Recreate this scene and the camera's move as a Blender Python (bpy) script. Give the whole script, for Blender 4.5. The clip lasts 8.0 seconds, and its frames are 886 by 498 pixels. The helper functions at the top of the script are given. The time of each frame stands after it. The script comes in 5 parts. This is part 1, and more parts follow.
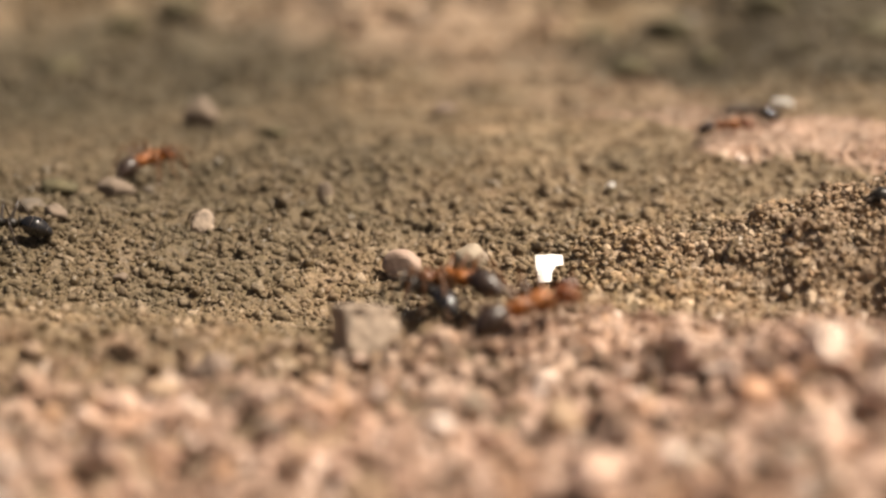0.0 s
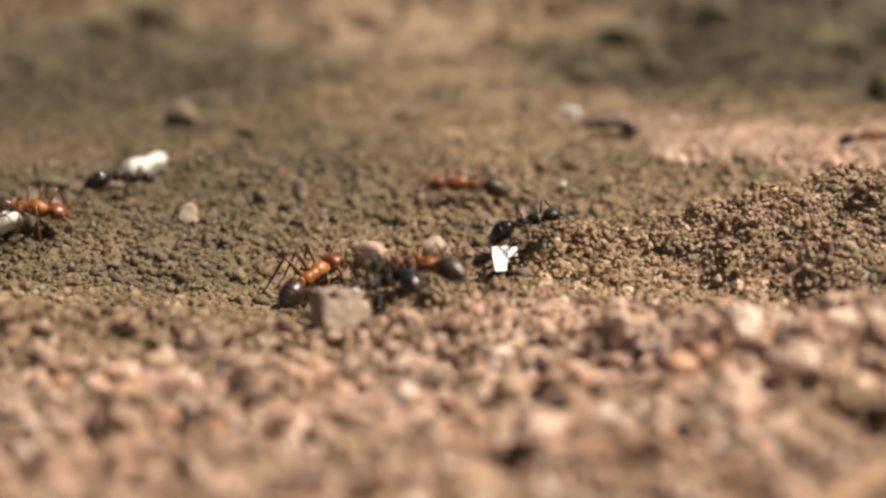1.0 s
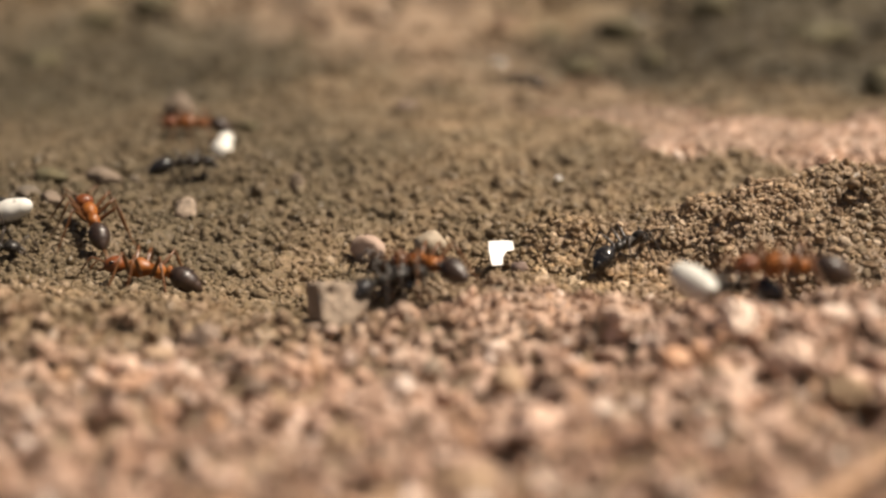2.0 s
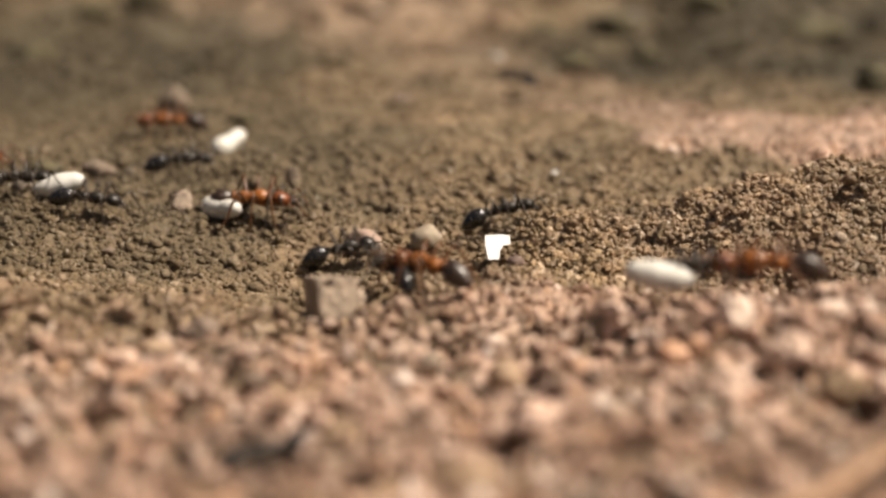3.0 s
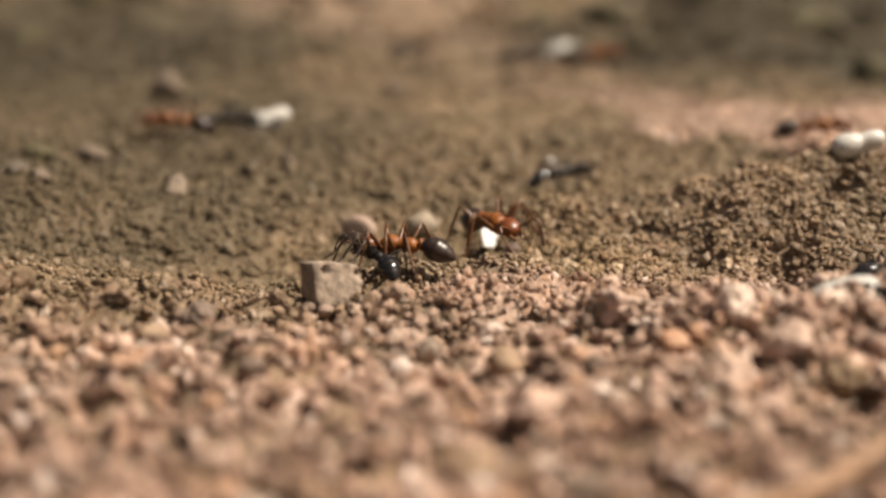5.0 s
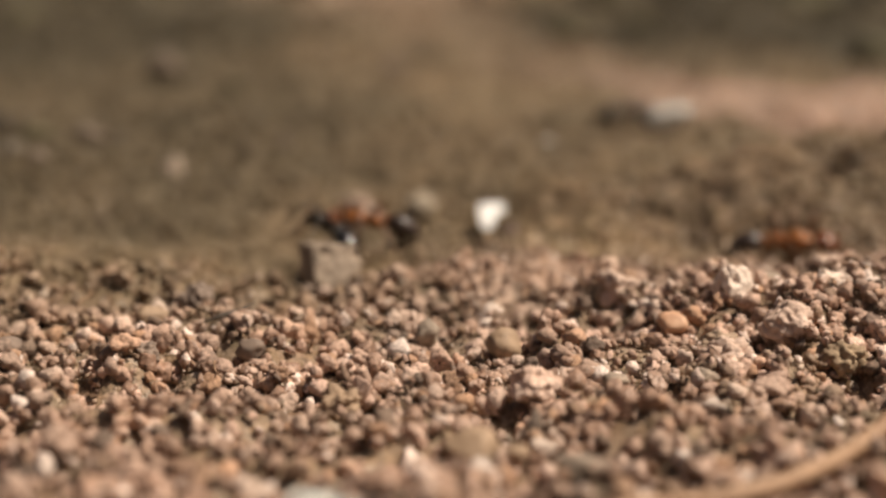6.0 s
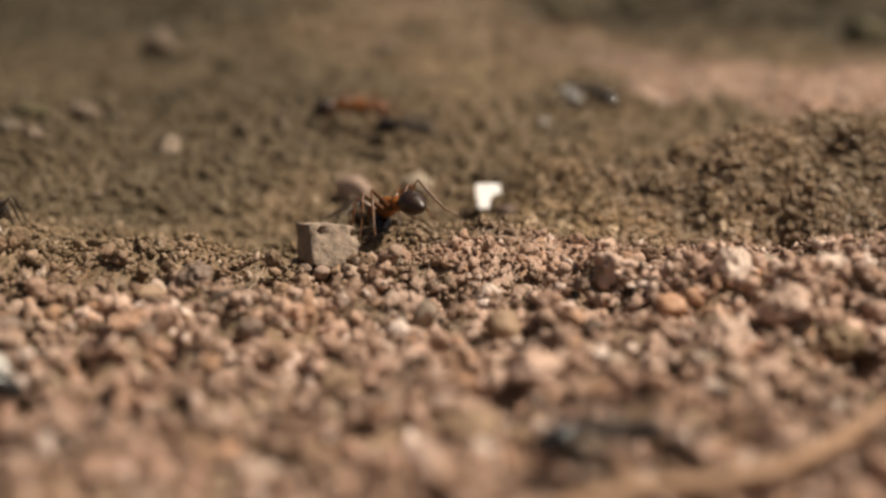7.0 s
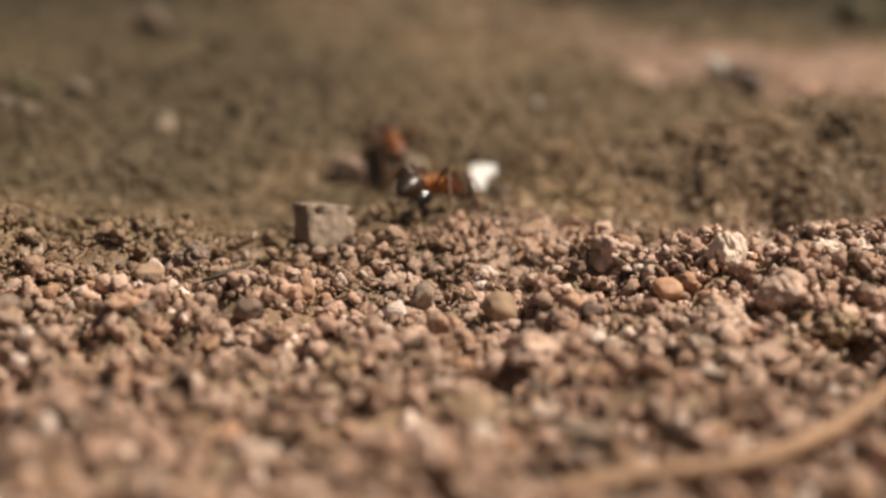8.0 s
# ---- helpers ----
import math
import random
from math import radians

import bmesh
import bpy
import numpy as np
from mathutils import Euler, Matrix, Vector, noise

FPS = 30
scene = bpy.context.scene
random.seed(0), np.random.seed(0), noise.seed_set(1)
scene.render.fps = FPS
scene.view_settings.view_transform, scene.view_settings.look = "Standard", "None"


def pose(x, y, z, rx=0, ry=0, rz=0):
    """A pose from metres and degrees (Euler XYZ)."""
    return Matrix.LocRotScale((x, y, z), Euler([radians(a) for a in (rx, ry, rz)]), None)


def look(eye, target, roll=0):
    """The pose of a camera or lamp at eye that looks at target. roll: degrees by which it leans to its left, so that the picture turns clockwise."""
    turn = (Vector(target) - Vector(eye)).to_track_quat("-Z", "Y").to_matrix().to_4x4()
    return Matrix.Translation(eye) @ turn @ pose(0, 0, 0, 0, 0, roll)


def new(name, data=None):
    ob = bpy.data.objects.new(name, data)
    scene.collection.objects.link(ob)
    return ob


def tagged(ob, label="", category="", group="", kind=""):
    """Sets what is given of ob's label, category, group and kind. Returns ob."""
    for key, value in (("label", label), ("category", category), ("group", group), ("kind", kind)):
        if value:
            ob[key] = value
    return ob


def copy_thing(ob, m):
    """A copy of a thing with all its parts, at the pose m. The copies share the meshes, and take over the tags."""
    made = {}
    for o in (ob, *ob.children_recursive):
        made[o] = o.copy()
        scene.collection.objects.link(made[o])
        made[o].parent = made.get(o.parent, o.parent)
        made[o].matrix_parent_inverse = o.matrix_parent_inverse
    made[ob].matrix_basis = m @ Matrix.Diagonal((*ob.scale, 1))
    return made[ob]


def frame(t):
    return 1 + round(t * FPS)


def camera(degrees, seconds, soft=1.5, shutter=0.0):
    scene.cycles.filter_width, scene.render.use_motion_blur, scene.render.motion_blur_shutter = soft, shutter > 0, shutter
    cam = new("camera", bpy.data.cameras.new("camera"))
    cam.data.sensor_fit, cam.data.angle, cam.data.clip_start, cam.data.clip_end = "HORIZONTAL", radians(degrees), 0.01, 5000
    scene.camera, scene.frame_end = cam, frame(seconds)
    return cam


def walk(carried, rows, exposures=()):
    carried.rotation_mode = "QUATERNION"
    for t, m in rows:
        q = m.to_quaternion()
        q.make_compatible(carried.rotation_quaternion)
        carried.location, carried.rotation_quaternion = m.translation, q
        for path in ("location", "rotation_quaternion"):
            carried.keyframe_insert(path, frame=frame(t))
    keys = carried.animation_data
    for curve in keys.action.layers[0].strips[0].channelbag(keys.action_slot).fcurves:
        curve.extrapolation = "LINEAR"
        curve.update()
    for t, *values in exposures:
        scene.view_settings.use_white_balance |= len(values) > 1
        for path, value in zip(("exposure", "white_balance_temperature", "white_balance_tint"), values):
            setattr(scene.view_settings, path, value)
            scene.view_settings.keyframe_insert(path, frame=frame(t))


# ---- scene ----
# ---- camera: a hand's width from the soil, focus pulled by the operator ----
MM = 0.001
cam = camera(29.3, 8.0, soft=2.6, shutter=0.15)
# seconds, eye in millimetres, yaw, pitch, roll
ROWS = [
    (0, 1.07, -89.05, 21.17, 2.315, -10.891, -1.556),
    (0.5, 1.47, -97.37, 22.56, 1.612, -11.095, -1.335),
    (1, 1.24, -99.78, 22.74, 0.999, -10.965, -0.945),
    (1.5, 1.27, -100.37, 23.02, 0.935, -11.100, -0.871),
    (3, 0.70, -100.59, 23.11, 0.500, -11.465, -0.550),
    (3.5, 0.51, -100.50, 23.14, 0.364, -11.582, -0.461),
    (4, 0.30, -100.26, 23.08, 0.257, -11.677, -0.354),
    (5.5, -0.01, -100.00, 22.70, 0.002, -12.061, 0.002),
    (6, -0.14, -100.02, 22.90, -0.118, -12.508, -0.021),
    (6.5, -0.42, -99.94, 22.94, -0.320, -12.885, 0.223),
    (7, -0.72, -99.97, 23.03, -0.535, -13.241, 0.375),
    (7.5, -0.99, -100.03, 23.18, -0.739, -13.662, 0.556),
    (8, -1.42, -100.18, 23.40, -1.077, -14.051, 1.004),
]
# seconds, stops, and a warm white balance
EXPOSURES = [(t, stops - 0.15, 7150, 10) for t, stops in ((0.0, 1.00), (0.5, 0.92), (1.5, 0.80), (3.0, 0.72), (4.0, 0.68), (5.5, 0.52), (5.8, 0.40), (6.5, 0.26), (8.0, 0.28))]
walk(cam, [(t, pose(x * MM, y * MM, z * MM, 90 + p, 0, yaw) @ pose(0, 0, 0, 0, 0, roll)) for t, x, y, z, yaw, p, roll in ROWS], EXPOSURES)
# the point that the lens is focused on, pulled nearer and back during the shot: seconds, distance along the ground
FOCUS = [(0.0, 18), (0.5, 15), (1.5, 14), (3.0, 14), (3.6, 14), (4.2, 11), (5.0, 3), (5.3, -2), (5.5, -9), (5.58, -15), (5.66, -20), (5.85, -23), (6.0, -20), (6.2, -9), (6.5, -3), (7.0, -3), (7.5, -6), (8.0, -12)]
focus = new("focus_point")
walk(focus, [(t, pose(0, y * MM, 0)) for t, y in FOCUS])
cam.data.dof.use_dof = True
cam.data.dof.focus_object = focus
cam.data.dof.aperture_fstop = 22.0
cam.data.dof.aperture_blades = 7

# ---- light: open sky and one high sun, from behind and to one side of the heap ----
SUN_EL, SUN_AZ = 58.0, 95.0
world = bpy.data.worlds.new("sky")
scene.world = world
world.use_nodes = True
sky = world.node_tree.nodes.new("ShaderNodeTexSky")
sky.sky_type, sky.sun_disc = "NISHITA", False
sky.air_density, sky.dust_density, sky.ozone_density = 0.7, 5.0, 0.2      # a hazy, whitish sky
sky.sun_elevation, sky.sun_rotation = radians(SUN_EL), radians(SUN_AZ)
world.node_tree.links.new(sky.outputs[0], world.node_tree.nodes["Background"].inputs[0])
world.node_tree.nodes["Background"].inputs[1].default_value = 0.037
sun = new("sun", bpy.data.lights.new("sun", "SUN"))
sun.data.energy, sun.data.angle, sun.data.color = 5.0, radians(0.6), (1.0, 0.915, 0.83)
se, sa = radians(SUN_EL), radians(SUN_AZ)
sun.matrix_world = look((0, 0, 0), (-math.sin(sa) * math.cos(se), -math.cos(sa) * math.cos(se), -math.sin(se)))


# ---- terrain: heights in millimetres ----
def lattice(ix, iy, seed):
    n = (ix.astype(np.int64) * 374761393 + iy.astype(np.int64) * 668265263 + seed * 1442695041) & 0x7FFFFFFF
    n = ((n ^ (n >> 13)) * 1274126177) & 0x7FFFFFFF
    return ((n ^ (n >> 16)) & 0xFFFF) / 65535.0


def vnoise(x, y, size, seed):
    """Smooth noise from -1 to 1 with features of that size."""
    x, y = np.asarray(x, float) / size, np.asarray(y, float) / size
    ix, iy = np.floor(x), np.floor(y)
    fx, fy = x - ix, y - iy
    fx, fy = fx * fx * (3 - 2 * fx), fy * fy * (3 - 2 * fy)
    a, b = lattice(ix, iy, seed), lattice(ix + 1, iy, seed)
    c, d = lattice(ix, iy + 1, seed), lattice(ix + 1, iy + 1, seed)
    return 2 * ((a * (1 - fx) + b * fx) * (1 - fy) + (c * (1 - fx) + d * fx) * fy) - 1


def ramp(v, lo, hi):
    t = np.clip((np.asarray(v, float) - lo) / (hi - lo), 0, 1)
    return t * t * (3 - 2 * t)


def bump(x, y, cx, cy, rx, ry):
    return np.exp(-(((x - cx) / rx) ** 2 + ((y - cy) / ry) ** 2))


def form(x, y):
    """The large shape of the ground: near bank, dip, crumbly ridge, far slope."""
    x, y = np.asarray(x, float), np.asarray(y, float)
    z = -0.9 + 0 * x
    turn = ramp(x, 4, 13)
    lip = np.exp(-((y - 1.5 + 9.5 * turn) / (6.5 - 1.0 * turn)) ** 4)
    z = z + lip * (0.45 + 0.85 * ramp(x, -6.5, -1.5) - 0.2 * ramp(x, 16, 24))       # lip of the near bank
    z = z - 0.35 * bump(x, y, 15, 6, 9, 5)
    z = z + 1.2 * bump(x, y, 25, -12, 9, 7)                      # near bank swells
    z = z + 1.3 * bump(x, y, 22, -26, 7, 6) + 0.9 * bump(x, y, 19, -15.5, 6.5, 2.6) + 0.6 * bump(x, y, 13.5, -13.5, 3.0, 3.5) - 2.2 * bump(x, y, 20.0, -22.8, 2.6, 2.5) - 0.6 * bump(x, y, 9.6, -15.6, 2.4, 1.8)
    z = z + 1.2 * bump(x, y, -26, -10, 9, 12)
    z = z - 1.7 * bump(x, y, -4, 15.5, 40, 5)                      # dip behind the lip
    z = z - (1.6 * ramp(x, 2, -9) - 0.8 * ramp(x, -19, -28)) * ramp(y, -2.5, 7) * (1 - ramp(y, 12, 27))      # its steep near side
    back = ramp(y, 8, 70)
    z = z + 4.6 * back + 0.030 * np.maximum(y - 70, 0)
    z = z + 0.11 * np.maximum(y - 135, 0) * (1 - ramp(y, 300, 700))
    z = z + 2.4 * bump(x, y, -32, 22, 14, 14)                    # swell on the open side
    top = 5.35 * ramp(x, -1, 28)                                   # the ridge
    z = z + top * np.exp(-(np.abs(y - 16 - 0.10 * x) / np.where(y > 16 + 0.1 * x, 5.5, 7.5)) ** 2.2)
    z = z + 1.7 * bump(x, y, 7.8, 19, 4.2, 2.6)      # crumbs heaped behind the chip
    for cx, cy, r, dep in PITS:
        z = z - dep * bump(x, y, cx, cy, r * 1.3, r)
    for cx, cy, r, up in KNOLLS:
        z = z + up * np.exp(-(((x - cx) / r) ** 2 + ((y - cy) / r) ** 2) ** 2)
    return z


# crumbly knolls beside the hollows: x, y, radius, height
# (23.4, -22.8) is out of view, added to cast shade into the bank's hollow
KNOLLS = [(19.6, 13.4, 1.5, 1.0), (24.4, 9.6, 1.6, 1.1), (15.2, 14.4, 1.0, 0.7), (28.4, 14.8, 1.3, 0.9), (23.4, -22.8, 1.5, 1.4), (4.2, -24.8, 0.9, 0.6),
          (-12.4, -23.4, 1.1, 0.8)]
# hollows in the crumbly soil: x, y, radius, depth
PITS = [(17.0, 9.9, 0.8, 2.3), (18.2, 9.6, 0.7, 2.0), (21.2, 6.8, 0.85, 2.2), (22.6, 5.6, 0.8, 2.0), (24.8, 6.2, 1.9, 1.2), (13.4, 14.6, 0.8, 2.0), (26.8, 14.6, 1.3, 1.8), (15.4, 12.6, 0.7, 1.2), (9.5, 15.5, 1.2, 1.2), (2.9, -27.6, 1.5, 3.0),
        (20.0, -22.6, 1.4, 1.6), (20.0, -29.0, 1.8, 2.2), (9.5, -6.6, 1.2, 1.0), (9.4, -15.2, 1.1, 1.6), (8.4, -34.4, 1.1, 1.8), (-14.2, -24.4, 1.8, 2.4), (-7.1, -29.4, 1.6, 2.2), (-11.2, -22.8, 1.4, 1.8),
        (-2.9, -19.2, 1.3, 1.7), (0.2, -23.4, 0.9, 0.9), (-17.7, -18.4, 0.9, 0.9), (11.2, -24.4, 1.0, 1.0), (-22.0, 28.0, 2.5, 1.2)]


def height(x, y):
    """The ground's surface with its clods and crumbs."""
    x, y = np.asarray(x, float), np.asarray(y, float)
    far = ramp(y, 40, 140)
    calm = 1 - 0.6 * bump(x, y, 14, -13, 9, 6)      # flatter sand behind the right of the lip
    z = form(x, y)
    z = z + (0.45 + 1.6 * far) * vnoise(x, y, 7.0, 3) + calm * (1.3 - 0.95 * ramp(y, -8, 9)) * vnoise(x, y, 3.1, 5)
    z = z + (1 - 0.6 * ramp(y, 2, 12)) * (0.6 * vnoise(x, y, 1.5, 7) + 0.2 * vnoise(x, y, 0.8, 9))
    z = z - calm * ((1 - ramp(y, 0, 12)) * 1.9 * np.maximum(0, vnoise(x, y, 1.7, 23) - 0.25) + 1.2 * np.maximum(0, vnoise(x, y, 3.3, 29) - 0.45))
    z = z + far * 2.2 * vnoise(x, y, 19.0, 11)
    z = z + bump(x, y, 18, -20, 11, 16) * (0.6 * vnoise(x, y, 3.6, 17) + 0.4 * vnoise(x, y, 1.9, 19))
    rid = top_of_ridge(x, y)
    return z + rid * (0.65 * vnoise(x, y, 2.2, 13) + 0.8 * vnoise(x, y, 4.3, 15) - 0.4 * np.maximum(0, vnoise(x, y, 2.7, 31) - 0.3))


def top_of_ridge(x, y):
    return ramp(x, 2, 14) * np.exp(-((y - 14 - 0.1 * x) / 9.0) ** 2)
# ---- terrain end ----


# ---- materials ----
def material(name):
    m = bpy.data.materials.new(name)
    m.use_nodes = True
    return m, m.node_tree.nodes, m.node_tree.links, m.node_tree.nodes["Principled BSDF"]


def node(nodes, kind, **values):
    n = nodes.new(kind)
    for key, value in values.items():
        n.inputs[key].default_value = value
    return n


def ramp_node(nodes, stops):
    r = nodes.new("ShaderNodeValToRGB")
    r.color_ramp.elements[0].position, r.color_ramp.elements[0].color = stops[0][0], (*stops[0][1], 1)
    r.color_ramp.elements[1].position, r.color_ramp.elements[1].color = stops[-1][0], (*stops[-1][1], 1)
    for at, colour in stops[1:-1]:
        r.color_ramp.elements.new(at).color = (*colour, 1)
    return r


def mix(nodes, links, how, fac, a, b):
    n = nodes.new("ShaderNodeMix")
    n.data_type, n.blend_type = "RGBA", how
    for socket, value in ((0, fac), (6, a), (7, b)):
        if hasattr(value, "links"):
            links.new(value, n.inputs[socket])
        else:
            n.inputs[socket].default_value = value if socket == 0 else (*value, 1)
    return n.outputs[2]


def maths(nodes, links, how, a, b=0.0, c=0.0):
    n = nodes.new("ShaderNodeMath")
    n.operation = how
    for i, value in enumerate((a, b, c)):
        if hasattr(value, "links"):
            links.new(value, n.inputs[i])
        else:
            n.inputs[i].default_value = value
    return n.outputs[0]


def span(nodes, links, value, lo, hi):
    n = nodes.new("ShaderNodeMapRange")
    n.interpolation_type = "SMOOTHSTEP"
    links.new(value, n.inputs["Value"])
    n.inputs["From Min"].default_value, n.inputs["From Max"].default_value = lo, hi
    return n.outputs["Result"]


def soil(name, pieces, tones=None, sand_share=1.0):
    """Crumbly soil: dry pinkish sand on the near bank, pale pinkish patches further off, olive-brown dug-up loam
    between.
    pieces: island, object, or none, by which single grains differ. The last number is the near bank's share of sand
    tones; a low one darkens gaps and hollows."""
    m, nodes, links, shader = material(name)
    place = nodes.new("ShaderNodeNewGeometry")
    split = nodes.new("ShaderNodeSeparateXYZ")
    links.new(place.outputs["Position"], split.inputs[0])
    x, y = split.outputs["X"], split.outputs["Y"]
    wander = node(nodes, "ShaderNodeTexNoise", Scale=110.0, Detail=3.0)
    links.new(place.outputs["Position"], wander.inputs["Vector"])
    off = maths(nodes, links, "MULTIPLY_ADD", wander.outputs[0], 0.016, -0.008)
    yy = maths(nodes, links, "ADD", y, off)
    xx = maths(nodes, links, "ADD", x, maths(nodes, links, "MULTIPLY", off, 1.6))
    near = span(nodes, links, maths(nodes, links, "MULTIPLY_ADD", x, -0.32, yy), 0.007, -0.015)
    gap = nodes.new("ShaderNodeVectorMath")
    gap.operation = "DISTANCE"
    links.new(place.outputs["Position"], gap.inputs[0])
    gap.inputs[1].default_value = (0, -0.08, 0)
    near = maths(nodes, links, "MULTIPLY", near, span(nodes, links, maths(nodes, links, "ADD", gap.outputs["Value"], maths(nodes, links, "MULTIPLY", off, 8.0)), 0.34, 0.14))
    near = maths(nodes, links, "MULTIPLY", near, sand_share)
    # pale pinkish patches further off, and the lightened ridge: each an ellipse in the plan
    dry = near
    for cx, cy, rx, ry, much in PALE_PATCHES:
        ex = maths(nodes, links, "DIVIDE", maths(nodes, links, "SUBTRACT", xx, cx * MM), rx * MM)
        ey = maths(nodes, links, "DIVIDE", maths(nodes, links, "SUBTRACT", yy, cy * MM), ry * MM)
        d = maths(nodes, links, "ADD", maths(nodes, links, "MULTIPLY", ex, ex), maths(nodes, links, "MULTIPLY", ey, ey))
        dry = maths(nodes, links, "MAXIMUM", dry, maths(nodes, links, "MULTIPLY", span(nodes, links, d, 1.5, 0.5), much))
    if pieces == "island":
        rnd = place.outputs["Random Per Island"]
    elif pieces == "object":
        rnd = nodes.new("ShaderNodeObjectInfo").outputs["Random"]
    else:
        tex = node(nodes, "ShaderNodeTexVoronoi", Scale=2400.0)
        links.new(place.outputs["Position"], tex.inputs["Vector"])
        bw = nodes.new("ShaderNodeSeparateColor")
        links.new(tex.outputs["Color"], bw.inputs[0])
        rnd = bw.outputs[0]
    sand = ramp_node(nodes, DRY_TONES)
    loam = ramp_node(nodes, tones or LOAM_TONES)
    links.new(rnd, sand.inputs[0])
    links.new(rnd, loam.inputs[0])
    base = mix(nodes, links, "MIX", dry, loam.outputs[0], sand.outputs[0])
    # darker olive-brown on parts of the far slope, the loam and the ridge
    tone_mask = None
    for cx, cy, rx, ry, much in DARK_PATCHES:
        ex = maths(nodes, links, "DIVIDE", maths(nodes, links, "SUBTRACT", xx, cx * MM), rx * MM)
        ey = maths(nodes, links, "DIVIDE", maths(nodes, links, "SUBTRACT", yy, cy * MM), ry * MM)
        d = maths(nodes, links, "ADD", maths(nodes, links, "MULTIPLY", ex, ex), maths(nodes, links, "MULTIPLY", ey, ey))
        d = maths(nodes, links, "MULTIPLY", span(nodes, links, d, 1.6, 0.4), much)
        tone_mask = d if tone_mask is None else maths(nodes, links, "MAXIMUM", tone_mask, d)
    base = mix(nodes, links, "MIX", tone_mask, base, (0.046, 0.037, 0.019))
    # grain, dust and stains
    fine = node(nodes, "ShaderNodeTexNoise", Scale=5200.0, Detail=4.0, Roughness=0.65)
    links.new(place.outputs["Position"], fine.inputs["Vector"])
    broad = node(nodes, "ShaderNodeTexNoise", Scale=170.0, Detail=2.0)
    links.new(place.outputs["Position"], broad.inputs["Vector"])
    speck = ramp_node(nodes, [(0.28, (0.50, 0.48, 0.46)), (0.52, (1.0, 1.0, 1.0)), (0.75, (1.35, 1.32, 1.28))])
    links.new(fine.outputs[0], speck.inputs[0])
    stain = ramp_node(nodes, [(0.3, (0.80, 0.82, 0.80)), (0.7, (1.12, 1.08, 1.04))])
    links.new(broad.outputs[0], stain.inputs[0])
    base = mix(nodes, links, "MULTIPLY", 1.0, base, speck.outputs[0])
    base = mix(nodes, links, "MULTIPLY", 1.0, base, stain.outputs[0])
    wide = node(nodes, "ShaderNodeTexNoise", Scale=4.0, Detail=6.0)
    links.new(place.outputs["Position"], wide.inputs["Vector"])
    patch = ramp_node(nodes, [(0.3, (0.72, 0.74, 0.74)), (0.5, (1.0, 1.0, 1.0)), (0.7, (1.2, 1.15, 1.1))])
    links.new(wide.outputs[0], patch.inputs[0])
    base = mix(nodes, links, "MULTIPLY", span(nodes, links, gap.outputs["Value"], 0.3, 0.8), base, patch.outputs[0])
    links.new(base, shader.inputs["Base Color"])
    rough = ramp_node(nodes, [(0.0, (0.3, 0.3, 0.3)), (0.2, (0.55, 0.55, 0.55)), (0.4, (0.85, 0.85, 0.85)), (1.0, (0.95, 0.95, 0.95))])
    links.new(rnd, rough.inputs[0])
    links.new(rough.outputs[0], shader.inputs["Roughness"])
    shader.inputs["Specular IOR Level"].default_value = 0.45
    knobs = node(nodes, "ShaderNodeTexVoronoi", Scale=4300.0)      # crumbs stuck to each other
    links.new(place.outputs["Position"], knobs.inputs["Vector"])
    rise = maths(nodes, links, "SUBTRACT", maths(nodes, links, "MULTIPLY", fine.outputs[0], 0.7), maths(nodes, links, "MULTIPLY", knobs.outputs["Distance"], 0.9))
    relief = node(nodes, "ShaderNodeBump", Strength=0.6, Distance=0.00011)
    links.new(rise, relief.inputs["Height"])
    links.new(relief.outputs[0], shader.inputs["Normal"])
    return m


# pale pinkish patches: centre x, y and half-widths in millimetres, and how strong; (26, 15) paints light onto the
# shaded ridge
PALE_PATCHES = [(-17, 150, 24, 22, 0.28), (-5, 124, 16, 18, 0.2), (5, 103, 11, 16, 0.15), (12, 82, 9, 14, 0.2), (19, 62, 9, 10, 0.6), (28, 53, 11, 8, 0.85), (38, 48, 12, 8, 0.9), (50, 43, 14, 8, 0.9), (26, 15, 18, 9, 0.15), (13, -2, 14, 6, 0.8)]
DARK_PATCHES = [(28, 11, 7, 8, 0.18), (12, 38, 14, 14, 0.22), (22, 92, 30, 34, 0.25), (8, 27, 13, 10, 0.2), (-12, 74, 14, 20, 0.3), (0, 215, 150, 55, 0.6), (30, 116, 24, 32, 0.85), (58, 92, 30, 24, 0.95), (38, 78, 18, 12, 0.5), (70, 150, 46, 40, 0.9), (-52, 105, 40, 52, 0.85), (-34, 46, 32, 36, 0.65), (-24, 14, 22, 9, 0.25)]
DRY_TONES = [(0, (0.157, 0.094, 0.063)), (0.1, (0.424, 0.277, 0.208)), (0.2, (0.249, 0.147, 0.1)), (0.32, (0.534, 0.366, 0.289)), (0.42, (0.138, 0.099, 0.077)), (0.52, (0.433, 0.259, 0.166)), (0.62, (0.571, 0.401, 0.329)), (0.72, (0.305, 0.195, 0.143)), (0.82, (0.627, 0.464, 0.383)), (0.9, (0.369, 0.24, 0.18)), (1, (0.811, 0.675, 0.608))]
LOAM_TONES = [(0, (0.121, 0.085, 0.047)), (0.14, (0.193, 0.135, 0.077)), (0.28, (0.168, 0.108, 0.059)), (0.4, (0.142, 0.103, 0.057)), (0.52, (0.223, 0.159, 0.098)), (0.64, (0.176, 0.127, 0.07)), (0.76, (0.274, 0.199, 0.129)), (0.86, (0.134, 0.094, 0.052)), (0.94, (0.304, 0.231, 0.161)), (1, (0.372, 0.291, 0.21))]


